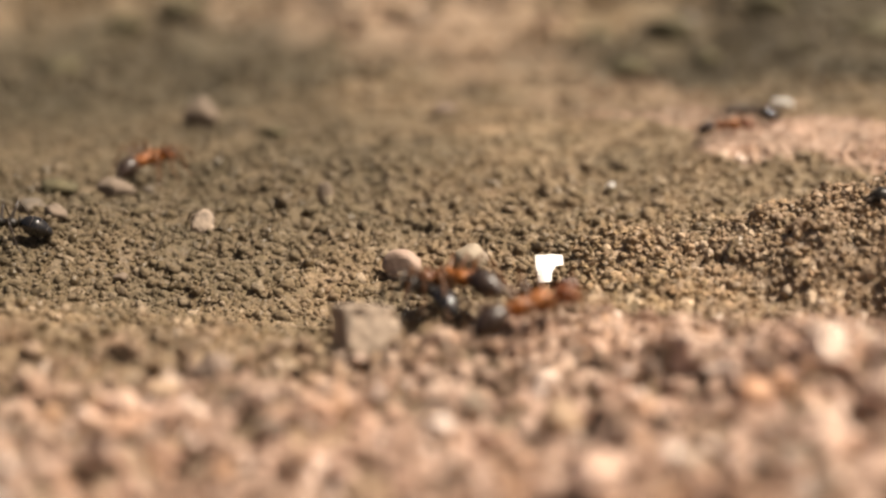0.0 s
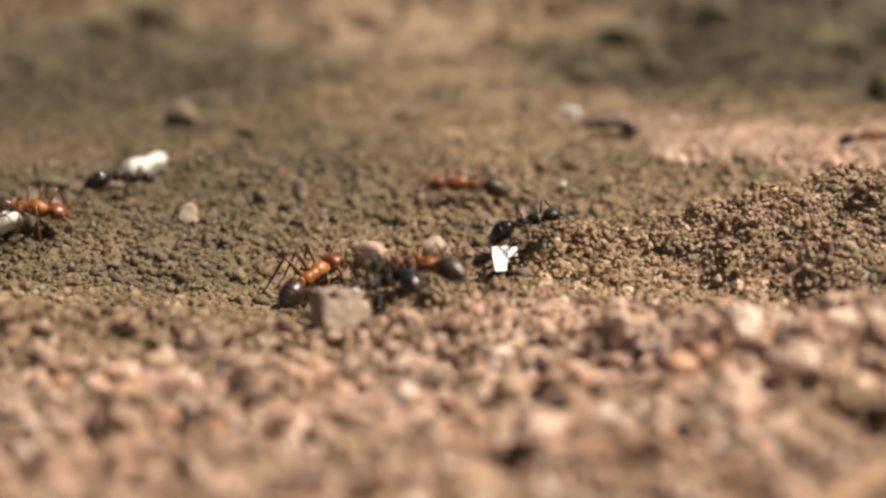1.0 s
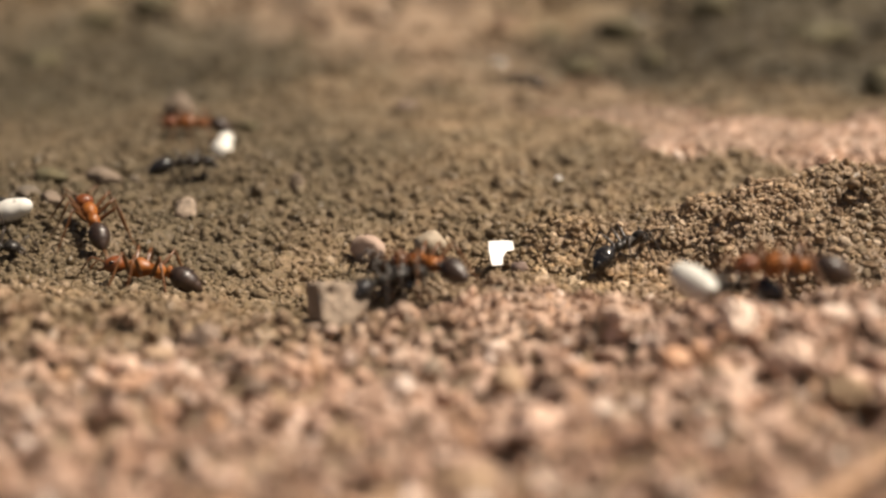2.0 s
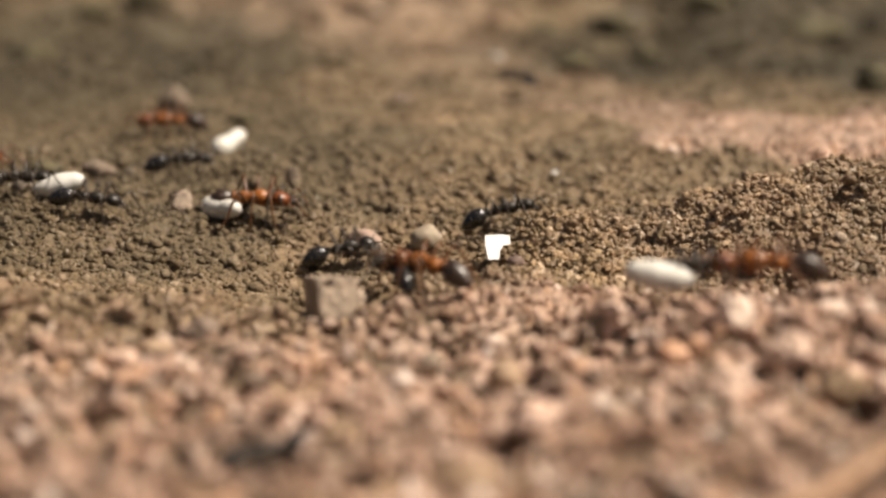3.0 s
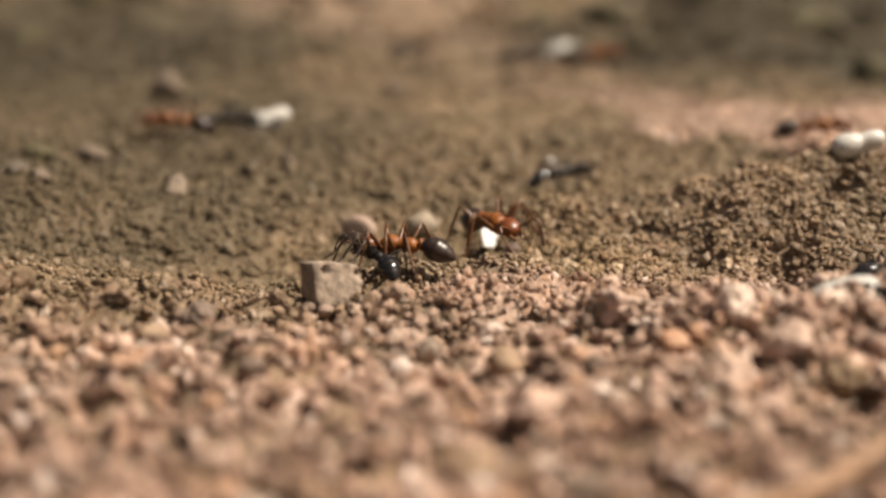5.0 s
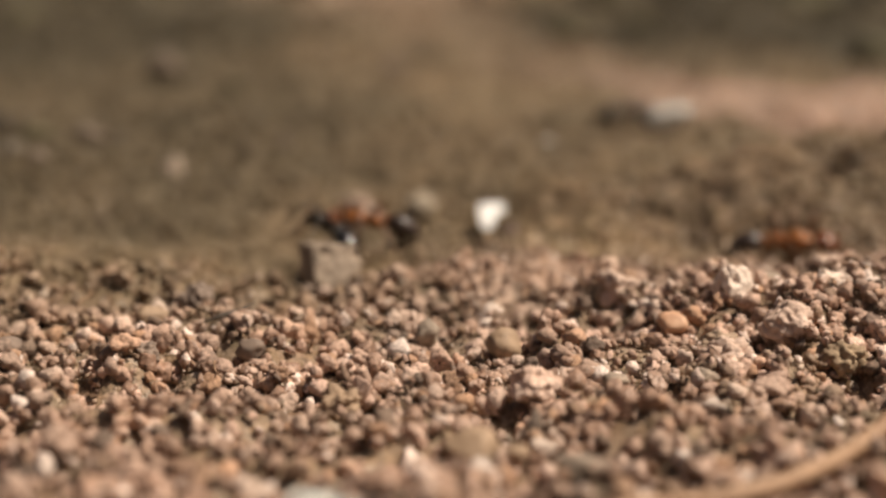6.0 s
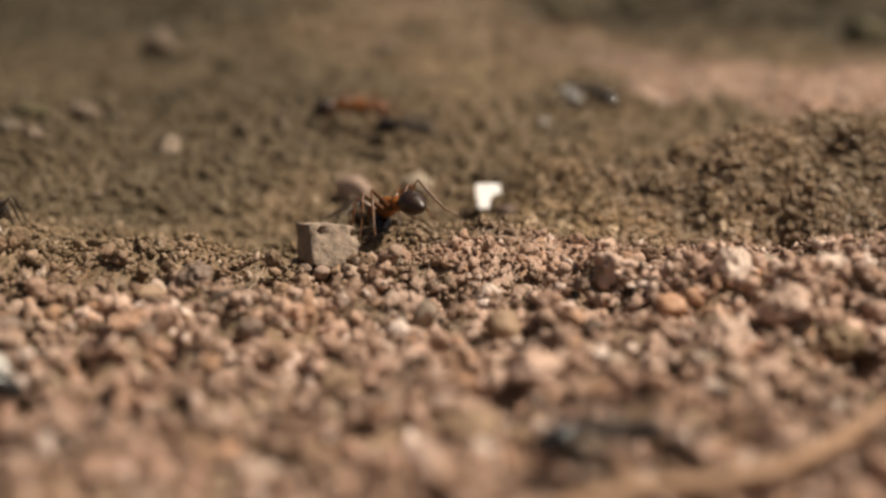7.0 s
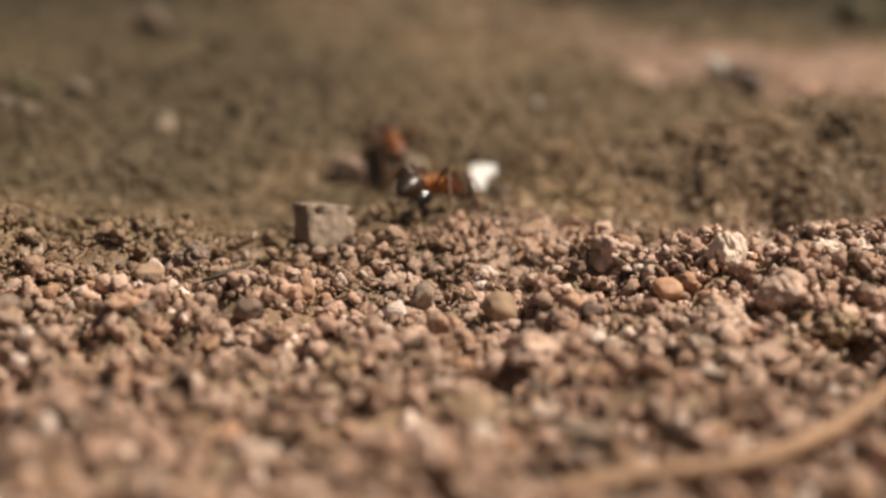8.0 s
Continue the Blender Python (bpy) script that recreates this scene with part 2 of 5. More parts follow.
def mottled(name, dark, light, scale, rough=0.75, relief=0.0001, spec=0.4, stretch=None, tint=None):
    """A surface between two colours, mottled at two sizes, with fine relief."""
    m, nodes, links, shader = material(name)
    coords = nodes.new("ShaderNodeTexCoord")
    source = coords.outputs["Object"]
    if stretch:
        mp = nodes.new("ShaderNodeMapping")
        mp.inputs["Scale"].default_value = stretch
        links.new(source, mp.inputs[0])
        source = mp.outputs[0]
    a = node(nodes, "ShaderNodeTexNoise", Scale=scale, Detail=4.0, Roughness=0.6)
    b = node(nodes, "ShaderNodeTexNoise", Scale=scale * 0.22, Detail=2.0)
    links.new(source, a.inputs["Vector"])
    links.new(source, b.inputs["Vector"])
    both = maths(nodes, links, "ADD", maths(nodes, links, "MULTIPLY", a.outputs[0], 0.6), maths(nodes, links, "MULTIPLY", b.outputs[0], 0.4))
    tone = ramp_node(nodes, [(0.34, dark), (0.66, light)])
    links.new(both, tone.inputs[0])
    colour = tone.outputs[0]
    if tint:
        info = nodes.new("ShaderNodeObjectInfo")
        shade = ramp_node(nodes, tint)
        links.new(info.outputs["Random"], shade.inputs[0])
        colour = mix(nodes, links, "MULTIPLY", 1.0, colour, shade.outputs[0])
    links.new(colour, shader.inputs["Base Color"])
    gloss = ramp_node(nodes, [(0.3, (rough * 0.8,) * 3), (0.7, (min(1, rough * 1.15),) * 3)])
    links.new(a.outputs[0], gloss.inputs[0])
    links.new(gloss.outputs[0], shader.inputs["Roughness"])
    shader.inputs["Specular IOR Level"].default_value = spec
    bumped = node(nodes, "ShaderNodeBump", Strength=0.5, Distance=relief)
    links.new(a.outputs[0], bumped.inputs["Height"])
    links.new(bumped.outputs[0], shader.inputs["Normal"])
    return m


# SOIL and FINES lose sand tones, painting shade into the gaps between grains
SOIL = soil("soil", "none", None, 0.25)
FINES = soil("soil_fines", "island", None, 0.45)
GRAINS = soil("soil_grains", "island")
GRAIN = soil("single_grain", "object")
# paler pellets that the ants have heaped up, lightened further because the ridge turns from the sun
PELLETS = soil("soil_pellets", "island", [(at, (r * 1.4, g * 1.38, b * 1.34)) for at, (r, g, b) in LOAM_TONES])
GREY_STONE = mottled("grey_stone", (0.16, 0.124, 0.094), (0.43, 0.335, 0.255), 1900, 0.85, 0.00035)
PALE_STONE = mottled("pale_stone", (0.1260, 0.1035, 0.0792), (0.2160, 0.1800, 0.1413), 1300, 0.7, 0.0001)
PINK_STONE = mottled("pink_stone", (0.1472, 0.1064, 0.0808), (0.2375, 0.1729, 0.1330), 1200, 0.7, 0.0001)
PALE_PINK = mottled("pale_pink_stone", (0.24, 0.165, 0.125), (0.36, 0.26, 0.205), 1200, 0.75, 0.0001)
PALE_LOAM = mottled("pale_loam_stone", (0.22, 0.175, 0.125), (0.34, 0.28, 0.21), 1300, 0.75, 0.0001)
DULL_STONE = mottled("dull_stone", (0.11, 0.083, 0.06), (0.19, 0.142, 0.105), 1200, 0.8, 0.0001)
ORANGE_STONE = mottled("orange_stone", (0.40, 0.205, 0.115), (0.58, 0.36, 0.235), 1400, 0.6, 0.0001)
OCHRE_STONE = mottled("ochre_stone", (0.2318, 0.1525, 0.0938), (0.4026, 0.2806, 0.1875), 1300, 0.7, 0.0001)
DARK_STONE = mottled("dark_stone", (0.06, 0.05, 0.04), (0.17, 0.135, 0.10), 1300, 0.75, 0.00012)
WHITE_CRUST = mottled("white_crust", (0.60, 0.45, 0.36), (0.80, 0.68, 0.58), 1500, 0.75, 0.00014)
PAPER = mottled("white_chip", (0.78, 0.77, 0.75), (0.87, 0.86, 0.84), 900, 0.6, 0.00002)
STRAW = mottled("straw", (0.26, 0.150, 0.085), (0.44, 0.28, 0.175), 900, 0.6, 0.00008, stretch=(0.15, 1, 1))
TWIG = mottled("twig", (0.033, 0.0231, 0.0165), (0.0924, 0.066, 0.0462), 1200, 0.8, 0.0001)
FLAKE = mottled("bark_flake", (0.0924, 0.0594, 0.0462), (0.2244, 0.1584, 0.132), 1100, 0.75, 0.0001, stretch=(0.3, 1, 1))
LEAF = mottled("brown_leaf", (0.066, 0.0231, 0.0132), (0.1584, 0.066, 0.033), 500, 0.7, 0.0001)
RED_SKIN = mottled("red_skin", (0.12, 0.034, 0.005), (0.36, 0.118, 0.018), 1700, 0.45, 0.00018, 0.45)
RED_HEAD = mottled("red_head", (0.1, 0.024, 0.005), (0.2, 0.056, 0.011), 1500, 0.40, 0.00006, 0.5)
BROWN_GASTER = mottled("brown_gaster", (0.016, 0.009, 0.006), (0.040, 0.020, 0.011), 1300, 0.40, 0.00004, 0.6)
RED_LEG = mottled("red_leg", (0.065, 0.025, 0.009), (0.155, 0.064, 0.021), 1500, 0.38, 0.00003, 0.5)
BLACK_SKIN = mottled("black_skin", (0.012, 0.0105, 0.009), (0.030, 0.025, 0.020), 1500, 0.36, 0.00005, 0.25)
BLACK_GASTER = mottled("black_gaster", (0.0072, 0.0066, 0.0063), (0.0173, 0.0151, 0.0144), 1300, 0.15, 0.00001, 0.6)
BLACK_LEG = mottled("black_leg", (0.020, 0.014, 0.010), (0.046, 0.032, 0.023), 1500, 0.4, 0.00003, 0.5)
RIM = mottled("plate_rim", (0.033, 0.01716, 0.01056), (0.0726, 0.0363, 0.02112), 1500, 0.35, 0.00002)
EYE_SKIN = mottled("eye_skin", (0.0048, 0.004, 0.004), (0.0096, 0.008, 0.008), 3000, 0.18, 0.00001, 0.6)
SILK = mottled("cocoon_silk", (0.50, 0.485, 0.44), (0.62, 0.61, 0.57), 900, 0.55, 0.00004, 0.4)
NAKED = mottled("pupa_skin", (0.52, 0.50, 0.45), (0.63, 0.61, 0.56), 900, 0.35, 0.00002, 0.5)


# ---- mesh helpers, all in millimetres ----
def part(name, bm, mat, parent=None, label=""):
    """Links a bmesh as one mesh object, under a thing or a part."""
    me = bpy.data.meshes.new(name)
    bmesh.ops.recalc_face_normals(bm, faces=bm.faces)
    for f in bm.faces:
        f.smooth = True
    bm.to_mesh(me)
    bm.free()
    me.transform(Matrix.Scale(MM, 4))
    me.materials.append(mat)
    ob = new(name, me)
    if parent:
        ob.parent = parent
    if label:
        ob["label"] = label
    return ob


def lathe(bm, profile, flat=1.0, turns=18, bend=0.0, shift=(0, 0, 0)):
    """A body of rings along x: rows of (x, radius); flat squashes z; bend arches it."""
    rings = []
    for x, r in profile:
        ring = []
        for k in range(turns):
            a = 2 * math.pi * k / turns
            ring.append(bm.verts.new((x + shift[0], r * math.cos(a) + shift[1], r * flat * math.sin(a) + bend * x * x + shift[2])))
        rings.append(ring)
    for a, b in zip(rings, rings[1:]):
        for k in range(turns):
            bm.faces.new((a[k], a[(k + 1) % turns], b[(k + 1) % turns], b[k]))
    bm.faces.new(rings[0][::-1])
    bm.faces.new(rings[-1])
    return bm


def egg(length, width, power=1.0, n=14):
    """Profile rows of an egg-like body, its fuller end by power."""
    rows = []
    for i in range(n + 1):
        u = -1 + 2 * i / n
        u = math.sin(u * math.pi / 2)
        rows.append((u * length / 2, max(0.012, width / 2 * math.sqrt(max(0, 1 - u * u)) * (1 + 0.18 * (power - 1) * u))))
    return rows


def tube(bm, points, radii, turns=7):
    """A round limb through the points."""
    pts = [Vector(p) for p in points]
    rings = []
    for i, p in enumerate(pts):
        d = (pts[min(i + 1, len(pts) - 1)] - pts[max(i - 1, 0)]).normalized()
        side = d.cross(Vector((0.13, 0.31, 0.94))).normalized()
        up = side.cross(d)
        rings.append([bm.verts.new(p + radii[i] * (math.cos(2 * math.pi * k / turns) * side + math.sin(2 * math.pi * k / turns) * up)) for k in range(turns)])
    for a, b in zip(rings, rings[1:]):
        for k in range(turns):
            bm.faces.new((a[k], a[(k + 1) % turns], b[(k + 1) % turns], b[k]))
    bm.faces.new(rings[0][::-1])
    bm.faces.new(rings[-1])
    return bm


def lump(seed, size, detail=3, rough=0.22, facets=0):
    """An irregular stone: an icosphere pushed by noise and cut by a few flat faces."""
    rng = random.Random(seed)
    bm = bmesh.new()
    bmesh.ops.create_icosphere(bm, subdivisions=detail, radius=1.0)
    shift = Vector((rng.uniform(0, 50), rng.uniform(0, 50), rng.uniform(0, 50)))
    cuts = []
    for _ in range(facets):
        n = Vector((rng.gauss(0, 1), rng.gauss(0, 1), rng.gauss(0, 1))).normalized()
        cuts.append((n, rng.uniform(0.55, 0.85)))
    for v in bm.verts:
        p = v.co.copy()
        p *= 1 + rough * noise.noise(p * 1.3 + shift) * 1.6 + rough * 0.5 * noise.noise(p * 3.3 + shift)
        for n, d in cuts:
            over = p.dot(n) - d
            if over > 0:
                p -= n * over * 0.9
        p *= 1 + 0.03 * noise.noise(p * 9 + shift)
        v.co = Vector((p.x * size[0] / 2, p.y * size[1] / 2, p.z * size[2] / 2))
    return bm


def put(ob, x, y, dz=0.0, rx=0, ry=0, rz=0):
    """Stand a thing on the ground at x, y in millimetres."""
    z = max(float(height(x, y)), float(form(x, y)) - 0.2)
    ob.matrix_world = pose(x * MM, y * MM, (z + dz) * MM, rx, ry, rz)
    return ob


# ---- ground: one sheet from the bank under the lens to the horizon ----
def spread(lo, hi, step, reach):
    core = list(np.arange(lo, hi + step / 2, step))
    for sign in (1, -1):
        s, at = step, core[-1] if sign > 0 else core[0]
        out = []
        while abs(at) < reach:
            s *= 1.22
            at += sign * s
            out.append(at)
        core = core + out if sign > 0 else out[::-1] + core
    return np.array(core)


def build_ground():
    xs, ys = spread(-42, 42, 0.55, 40000), spread(-56, 70, 0.55, 40000)
    gx, gy = np.meshgrid(xs, ys)
    gz = height(gx, gy) - 0.3 * (1 - ramp(gy, -14, 4))      # lies under the loose grains
    co = np.stack([gx, gy, gz], -1).reshape(-1, 3) * MM
    nx, ny = len(xs), len(ys)
    i = (np.arange(ny - 1)[:, None] * nx + np.arange(nx - 1)[None, :]).ravel()
    quads = np.stack([i, i + 1, i + nx + 1, i + nx], -1)
    me = bpy.data.meshes.new("ground")
    me.from_pydata(co.tolist(), [], quads.tolist())
    me.polygons.foreach_set("use_smooth", [True] * len(me.polygons))
    me.materials.append(SOIL)
    return tagged(new("ground", me), "dry crumbly pinkish-brown and olive soil heaped round an ant nest", "soil", kind="structure")


GROUND = build_ground()


def grain_shapes(count, detail, seed, rough=0.5):
    """Vertex arrays of small crumbs, about 1 across, and their triangles."""
    shapes = []
    for k in range(count):
        bm = lump(seed + k, (1, 1, 1), detail + 1, rough if detail else 0.65, 3 if k % 3 else 6)
        bm.verts.ensure_lookup_table()
        shapes.append((np.array([v.co[:] for v in bm.verts]), np.array([[v.index for v in f.verts] for f in bm.faces])))
        bm.free()
    return shapes


def turns_of(rng, n):
    q = rng.normal(size=(n, 4))
    q /= np.linalg.norm(q, axis=1)[:, None]
    w, x, y, z = q.T
    return np.stack([np.stack([1 - 2 * (y * y + z * z), 2 * (x * y - z * w), 2 * (x * z + y * w)], -1),
                     np.stack([2 * (x * y + z * w), 1 - 2 * (x * x + z * z), 2 * (y * z - x * w)], -1),
                     np.stack([2 * (x * z - y * w), 2 * (y * z + x * w), 1 - 2 * (x * x + y * y)], -1)], 1)


def clod(seed, radius, crumbs, rough):
    """A clump of crumbs stuck together: a lump whose skin swells in many small rounded knobs."""
    bm = lump(seed, (2 * radius, 2 * radius * 0.85, 2 * radius * 0.8), 5, rough, 0)
    for v in bm.verts:
        p = v.co + Vector((seed, 0, 0))
        d = noise.voronoi(p * crumbs)[0]
        v.co += v.co.normalized() * (0.5 - d[0]) * 0.75 / crumbs
        e = noise.voronoi(p * crumbs * 2.3)[0]
        v.co += v.co.normalized() * (0.5 - e[0]) * 0.3 / crumbs
    return bm


def strew(name, label, boxes, shapes, seed, shift=0.0, mat=None, flat=False):
    """Crumbs lying on the ground, joined into one mesh. boxes: y0, y1, half-width at y0 and at y1, crumbs to a square millimetre, least and most size."""
    rng = np.random.default_rng(seed)
    verts, faces, base = [], [], 0
    for y0, y1, w0, w1, dens, smin, smax, sink in boxes:
        n = int(dens * (y1 - y0) * (w0 + w1))
        y = rng.uniform(y0, y1, n * 2)
        w = w0 + (w1 - w0) * (y - y0) / (y1 - y0)
        keep = rng.uniform(0, 1, n * 2) < w / max(w0, w1)
        y, w = y[keep][:n], w[keep][:n]
        x = rng.uniform(-1, 1, len(y)) * w + shift
        size = smin + (smax - smin) * rng.uniform(0, 1, len(y)) ** 2.6
        z = height(x, y) + size * rng.uniform(sink, sink + 0.42, len(y))
        rot = turns_of(rng, len(y))
        squash = rng.uniform(0.55, 1.2, (len(y), 3)) * size[:, None]
        pick = rng.integers(0, len(shapes), len(y))
        for k, (v, f) in enumerate(shapes):
            at = np.nonzero(pick == k)[0]
            if not len(at):
                continue
            p = np.einsum("nij,nvj->nvi", rot[at], v[None] * squash[at][:, None, :])
            p += np.stack([x[at], y[at], z[at]], -1)[:, None, :]
            verts.append(p.reshape(-1, 3))
            faces.append((f[None] + (base + np.arange(len(at)) * len(v))[:, None, None]).reshape(-1, 3))
            base += len(at) * len(v)
    co, tri = np.concatenate(verts) * MM, np.concatenate(faces)
    me = bpy.data.meshes.new(name)
    me.vertices.add(len(co))
    me.vertices.foreach_set("co", co.ravel())
    me.loops.add(tri.size)
    me.loops.foreach_set("vertex_index", tri.ravel().astype(np.int32))
    me.polygons.add(len(tri))
    me.polygons.foreach_set("loop_start", np.arange(0, tri.size, 3, dtype=np.int32))
    me.polygons.foreach_set("use_smooth", np.full(len(tri), not flat))
    me.update(calc_edges=True)
    me.materials.append(mat or GRAINS)
    return tagged(new(name, me), label, "soil", kind="stuff")


def cluster_shapes(count, core, seed):
    """Crumbs made of a few smaller ones stuck together, about 1 across."""
    rng = np.random.default_rng(seed)
    big, small = grain_shapes(count, core, seed), grain_shapes(8, 0, seed + 50)
    shapes = []
    for v, f in big:
        vs, fs, base = [v * 0.8], [f], len(v)
        for _ in range(4 if core else 3):
            w, g = small[rng.integers(0, 8)]
            way = rng.normal(size=3)
            vs.append(w * rng.uniform(0.3, 0.6) + way / np.linalg.norm(way) * 0.36)
            fs.append(g + base)
            base += len(w)
        shapes.append((np.concatenate(vs), np.concatenate(fs)))
    return shapes


FINE = grain_shapes(14, 2, 100, 0.4)
ROUND = grain_shapes(14, 1, 300, 0.36)
TINY = grain_shapes(10, 0, 500)
CLUSTERS = cluster_shapes(16, 1, 700)
CRUMBLE = cluster_shapes(14, 0, 800)
strew("sand_grains", "loose dry pinkish-tan sand grains on the near bank",
      [(-50, -30, 17, 21, 0.35, 0.7, 1.6, 0.0), (-30, -14, 20, 25, 0.35, 0.7, 1.6, 0.0), (-14, 0, 24, 27, 0.25, 0.6, 1.35, 0.0)], FINE, 21)
strew("sand_crumbs", "smaller dry sand crumbs piled between the grains",
      [(-50, -30, 17, 21, 2.2, 0.52, 1.3, -0.05), (-30, -14, 20, 25, 2.2, 0.52, 1.3, -0.05), (-14, -4, 24, 27, 2.2, 0.45, 1.15, 0.0), (-4, 7, 26, 30, 1.8, 0.34, 0.75, 0.0)], ROUND + CLUSTERS[:5], 22)
strew("sand_dust", "fine dry sand filling the gaps between larger grains",
      [(-50, -30, 17, 21, 3, 0.18, 0.42, -0.3), (-30, -14, 20, 25, 4, 0.18, 0.42, -0.25), (-14, 7, 24, 30, 6, 0.18, 0.45, 0.0)], TINY, 24, 0.0, FINES)
# the darker fines paint the hollow's shade into these crumbs
strew("bank_crumbs", "olive and pinkish crumbs in the hollow of the near bank",
      [(-30, -20.5, 6.5, 7, 3.4, 0.4, 1.0, -0.1)], ROUND + CLUSTERS[5:9], 27, 17.5, FINES)
strew("lip_crumbs", "pale pinkish crumbs heaped behind the lip of the bank",
      [(-20.5, -10, 7, 8, 2.2, 0.45, 1.15, 0.05)], ROUND + CLUSTERS[5:9], 28, 17.0)
strew("loam_crumbs", "olive-brown loam crumbs dug out by the ants",
      [(1.5, 7, 28, 29, 4.5, 0.3, 0.85, -0.15), (7, 26, 29, 36, 4.2, 0.40, 1.05, -0.2), (26, 48, 34, 42, 1.6, 0.5, 1.4, -0.22)], TINY + ROUND[:6] + CRUMBLE[:2], 23)
strew("loam_dust", "fine olive-brown loam between the larger crumbs",
      [(7, 26, 29, 36, 6.0, 0.2, 0.45, -0.15), (26, 48, 34, 42, 3.5, 0.28, 0.6, -0.1), (48, 80, 40, 52, 3.6, 0.26, 0.6, -0.1),
       (80, 130, 50, 66, 1.2, 0.4, 1.3, -0.1), (130, 260, 62, 100, 0.2, 0.9, 3.2, 0.0)], TINY, 25)
strew("ridge_crumbs", "crumbly olive loam heaped on the ridge", [(3, 27, 17, 17, 7.5, 0.30, 0.72, 0.0), (3, 26, 17, 17, 0.5, 0.6, 1.1, -0.1)], TINY + ROUND[:4] + CRUMBLE[:3], 26, 22.0, PELLETS, True)


def root_fibres():
    """Hair-thin dry rootlets that stick out of the sand."""
    rng = random.Random(5)
    bm = bmesh.new()
    for _ in range(46):
        y = -44 + 46 * rng.random()
        x = rng.uniform(-1, 1) * (16 + (y + 44) * 0.25)
        z, a = float(height(x, y)) + 0.15, rng.uniform(0, 6.28)
        n, pts = rng.uniform(1.0, 3.2), []
        for i in range(6):
            u = i / 5
            pts.append((x + n * u * math.cos(a) + 0.2 * math.sin(u * 5 + x), y + n * u * math.sin(a) + 0.2 * math.cos(u * 4 + y), z + 0.9 * math.sin(u * 2.6) * rng.uniform(0.5, 1.0)))
        tube(bm, pts, [rng.uniform(0.025, 0.05)] * 6, 5)
    return tagged(part("root_fibres", bm, STRAW), "hair-thin dry rootlets sticking out of the sand", "plant litter", kind="stuff")


root_fibres()


# ---- single stones and litter that stand out ----
def stone(name, label, seed, size, mat, x, y, dz=0.0, rx=0, ry=0, rz=0, rough=0.2, facets=5, detail=3):
    return tagged(put(part(name, lump(seed, size, detail, rough, facets), mat), x, y, dz, rx, ry, rz), label, "stone", kind="thing")


def block_stone():
    """The squarish grey pebble on the lip of the bank: a tapering block, its sloping top and flat pitted front seen clearly."""
    outline = [(-1.62, 1.32), (-0.6, 1.30), (1.38, 0.92), (1.66, 0.35), (1.5, -0.6), (1.1, -1.2), (-0.8, -1.4), (-1.5, -1.05), (-1.6, 0.2)]
    bm = bmesh.new()
    front = [bm.verts.new((x, -0.95 + 0.12 * z, z)) for x, z in outline]
    rear = [bm.verts.new((x * 0.86 - 0.35, 0.95, z * 0.9 + 0.05)) for x, z in outline]
    n = len(outline)
    bm.faces.new(front)
    bm.faces.new(rear[::-1])
    for i in range(n):
        j = (i + 1) % n
        bm.faces.new((front[i], rear[i], rear[j], front[j]))
    bmesh.ops.recalc_face_normals(bm, faces=bm.faces)
    bmesh.ops.bevel(bm, geom=list(bm.edges), offset=0.13, segments=2, affect="EDGES", profile=0.6)
    bmesh.ops.triangulate(bm, faces=list(bm.faces))
    bmesh.ops.subdivide_edges(bm, edges=list(bm.edges), cuts=5, use_grid_fill=True)
    for v in bm.verts:
        k = noise.noise(v.co * 1.1) * 0.10 + noise.noise(v.co * 3.0) * 0.06 + noise.noise(v.co * 8.0) * 0.035
        v.co += v.co.normalized() * k
    for cx, cz, r, deep in ((-0.85, 0.75, 0.30, 0.6), (1.38, 0.32, 0.32, 0.55), (0.35, -0.55, 0.22, 0.3), (-0.25, 0.1, 0.2, 0.2)):
        for v in bm.verts:
            d = math.hypot(v.co.x - cx, v.co.z - cz) / r
            if d < 1 and v.co.y < -0.4:
                v.co.y += deep * (1 - d) ** 0.7
    return part("grey_pebble", bm, GREY_STONE)


def white_chip():
    """A thin white chip standing on edge, one lower corner broken away."""
    bm = bmesh.new()
    outline = [(-0.95, -0.95), (-0.15, -0.95), (0.0, -0.35), (0.35, 0.1), (0.95, 0.2), (0.98, 0.85), (0.3, 0.92), (-0.9, 0.88), (-1.0, 0.2)]
    front = [bm.verts.new((x, -0.09 + 0.05 * x * x, z)) for x, z in outline]
    rear = [bm.verts.new((x * 0.98, 0.09 + 0.05 * x * x, z * 0.98)) for x, z in outline]
    bm.faces.new(front)
    bm.faces.new(rear[::-1])
    for i in range(len(outline)):
        j = (i + 1) % len(outline)
        bm.faces.new((front[i], front[j], rear[j], rear[i]))
    ob = part("white_chip", bm, PAPER)
    for p in ob.data.polygons:
        p.use_smooth = False
    return ob


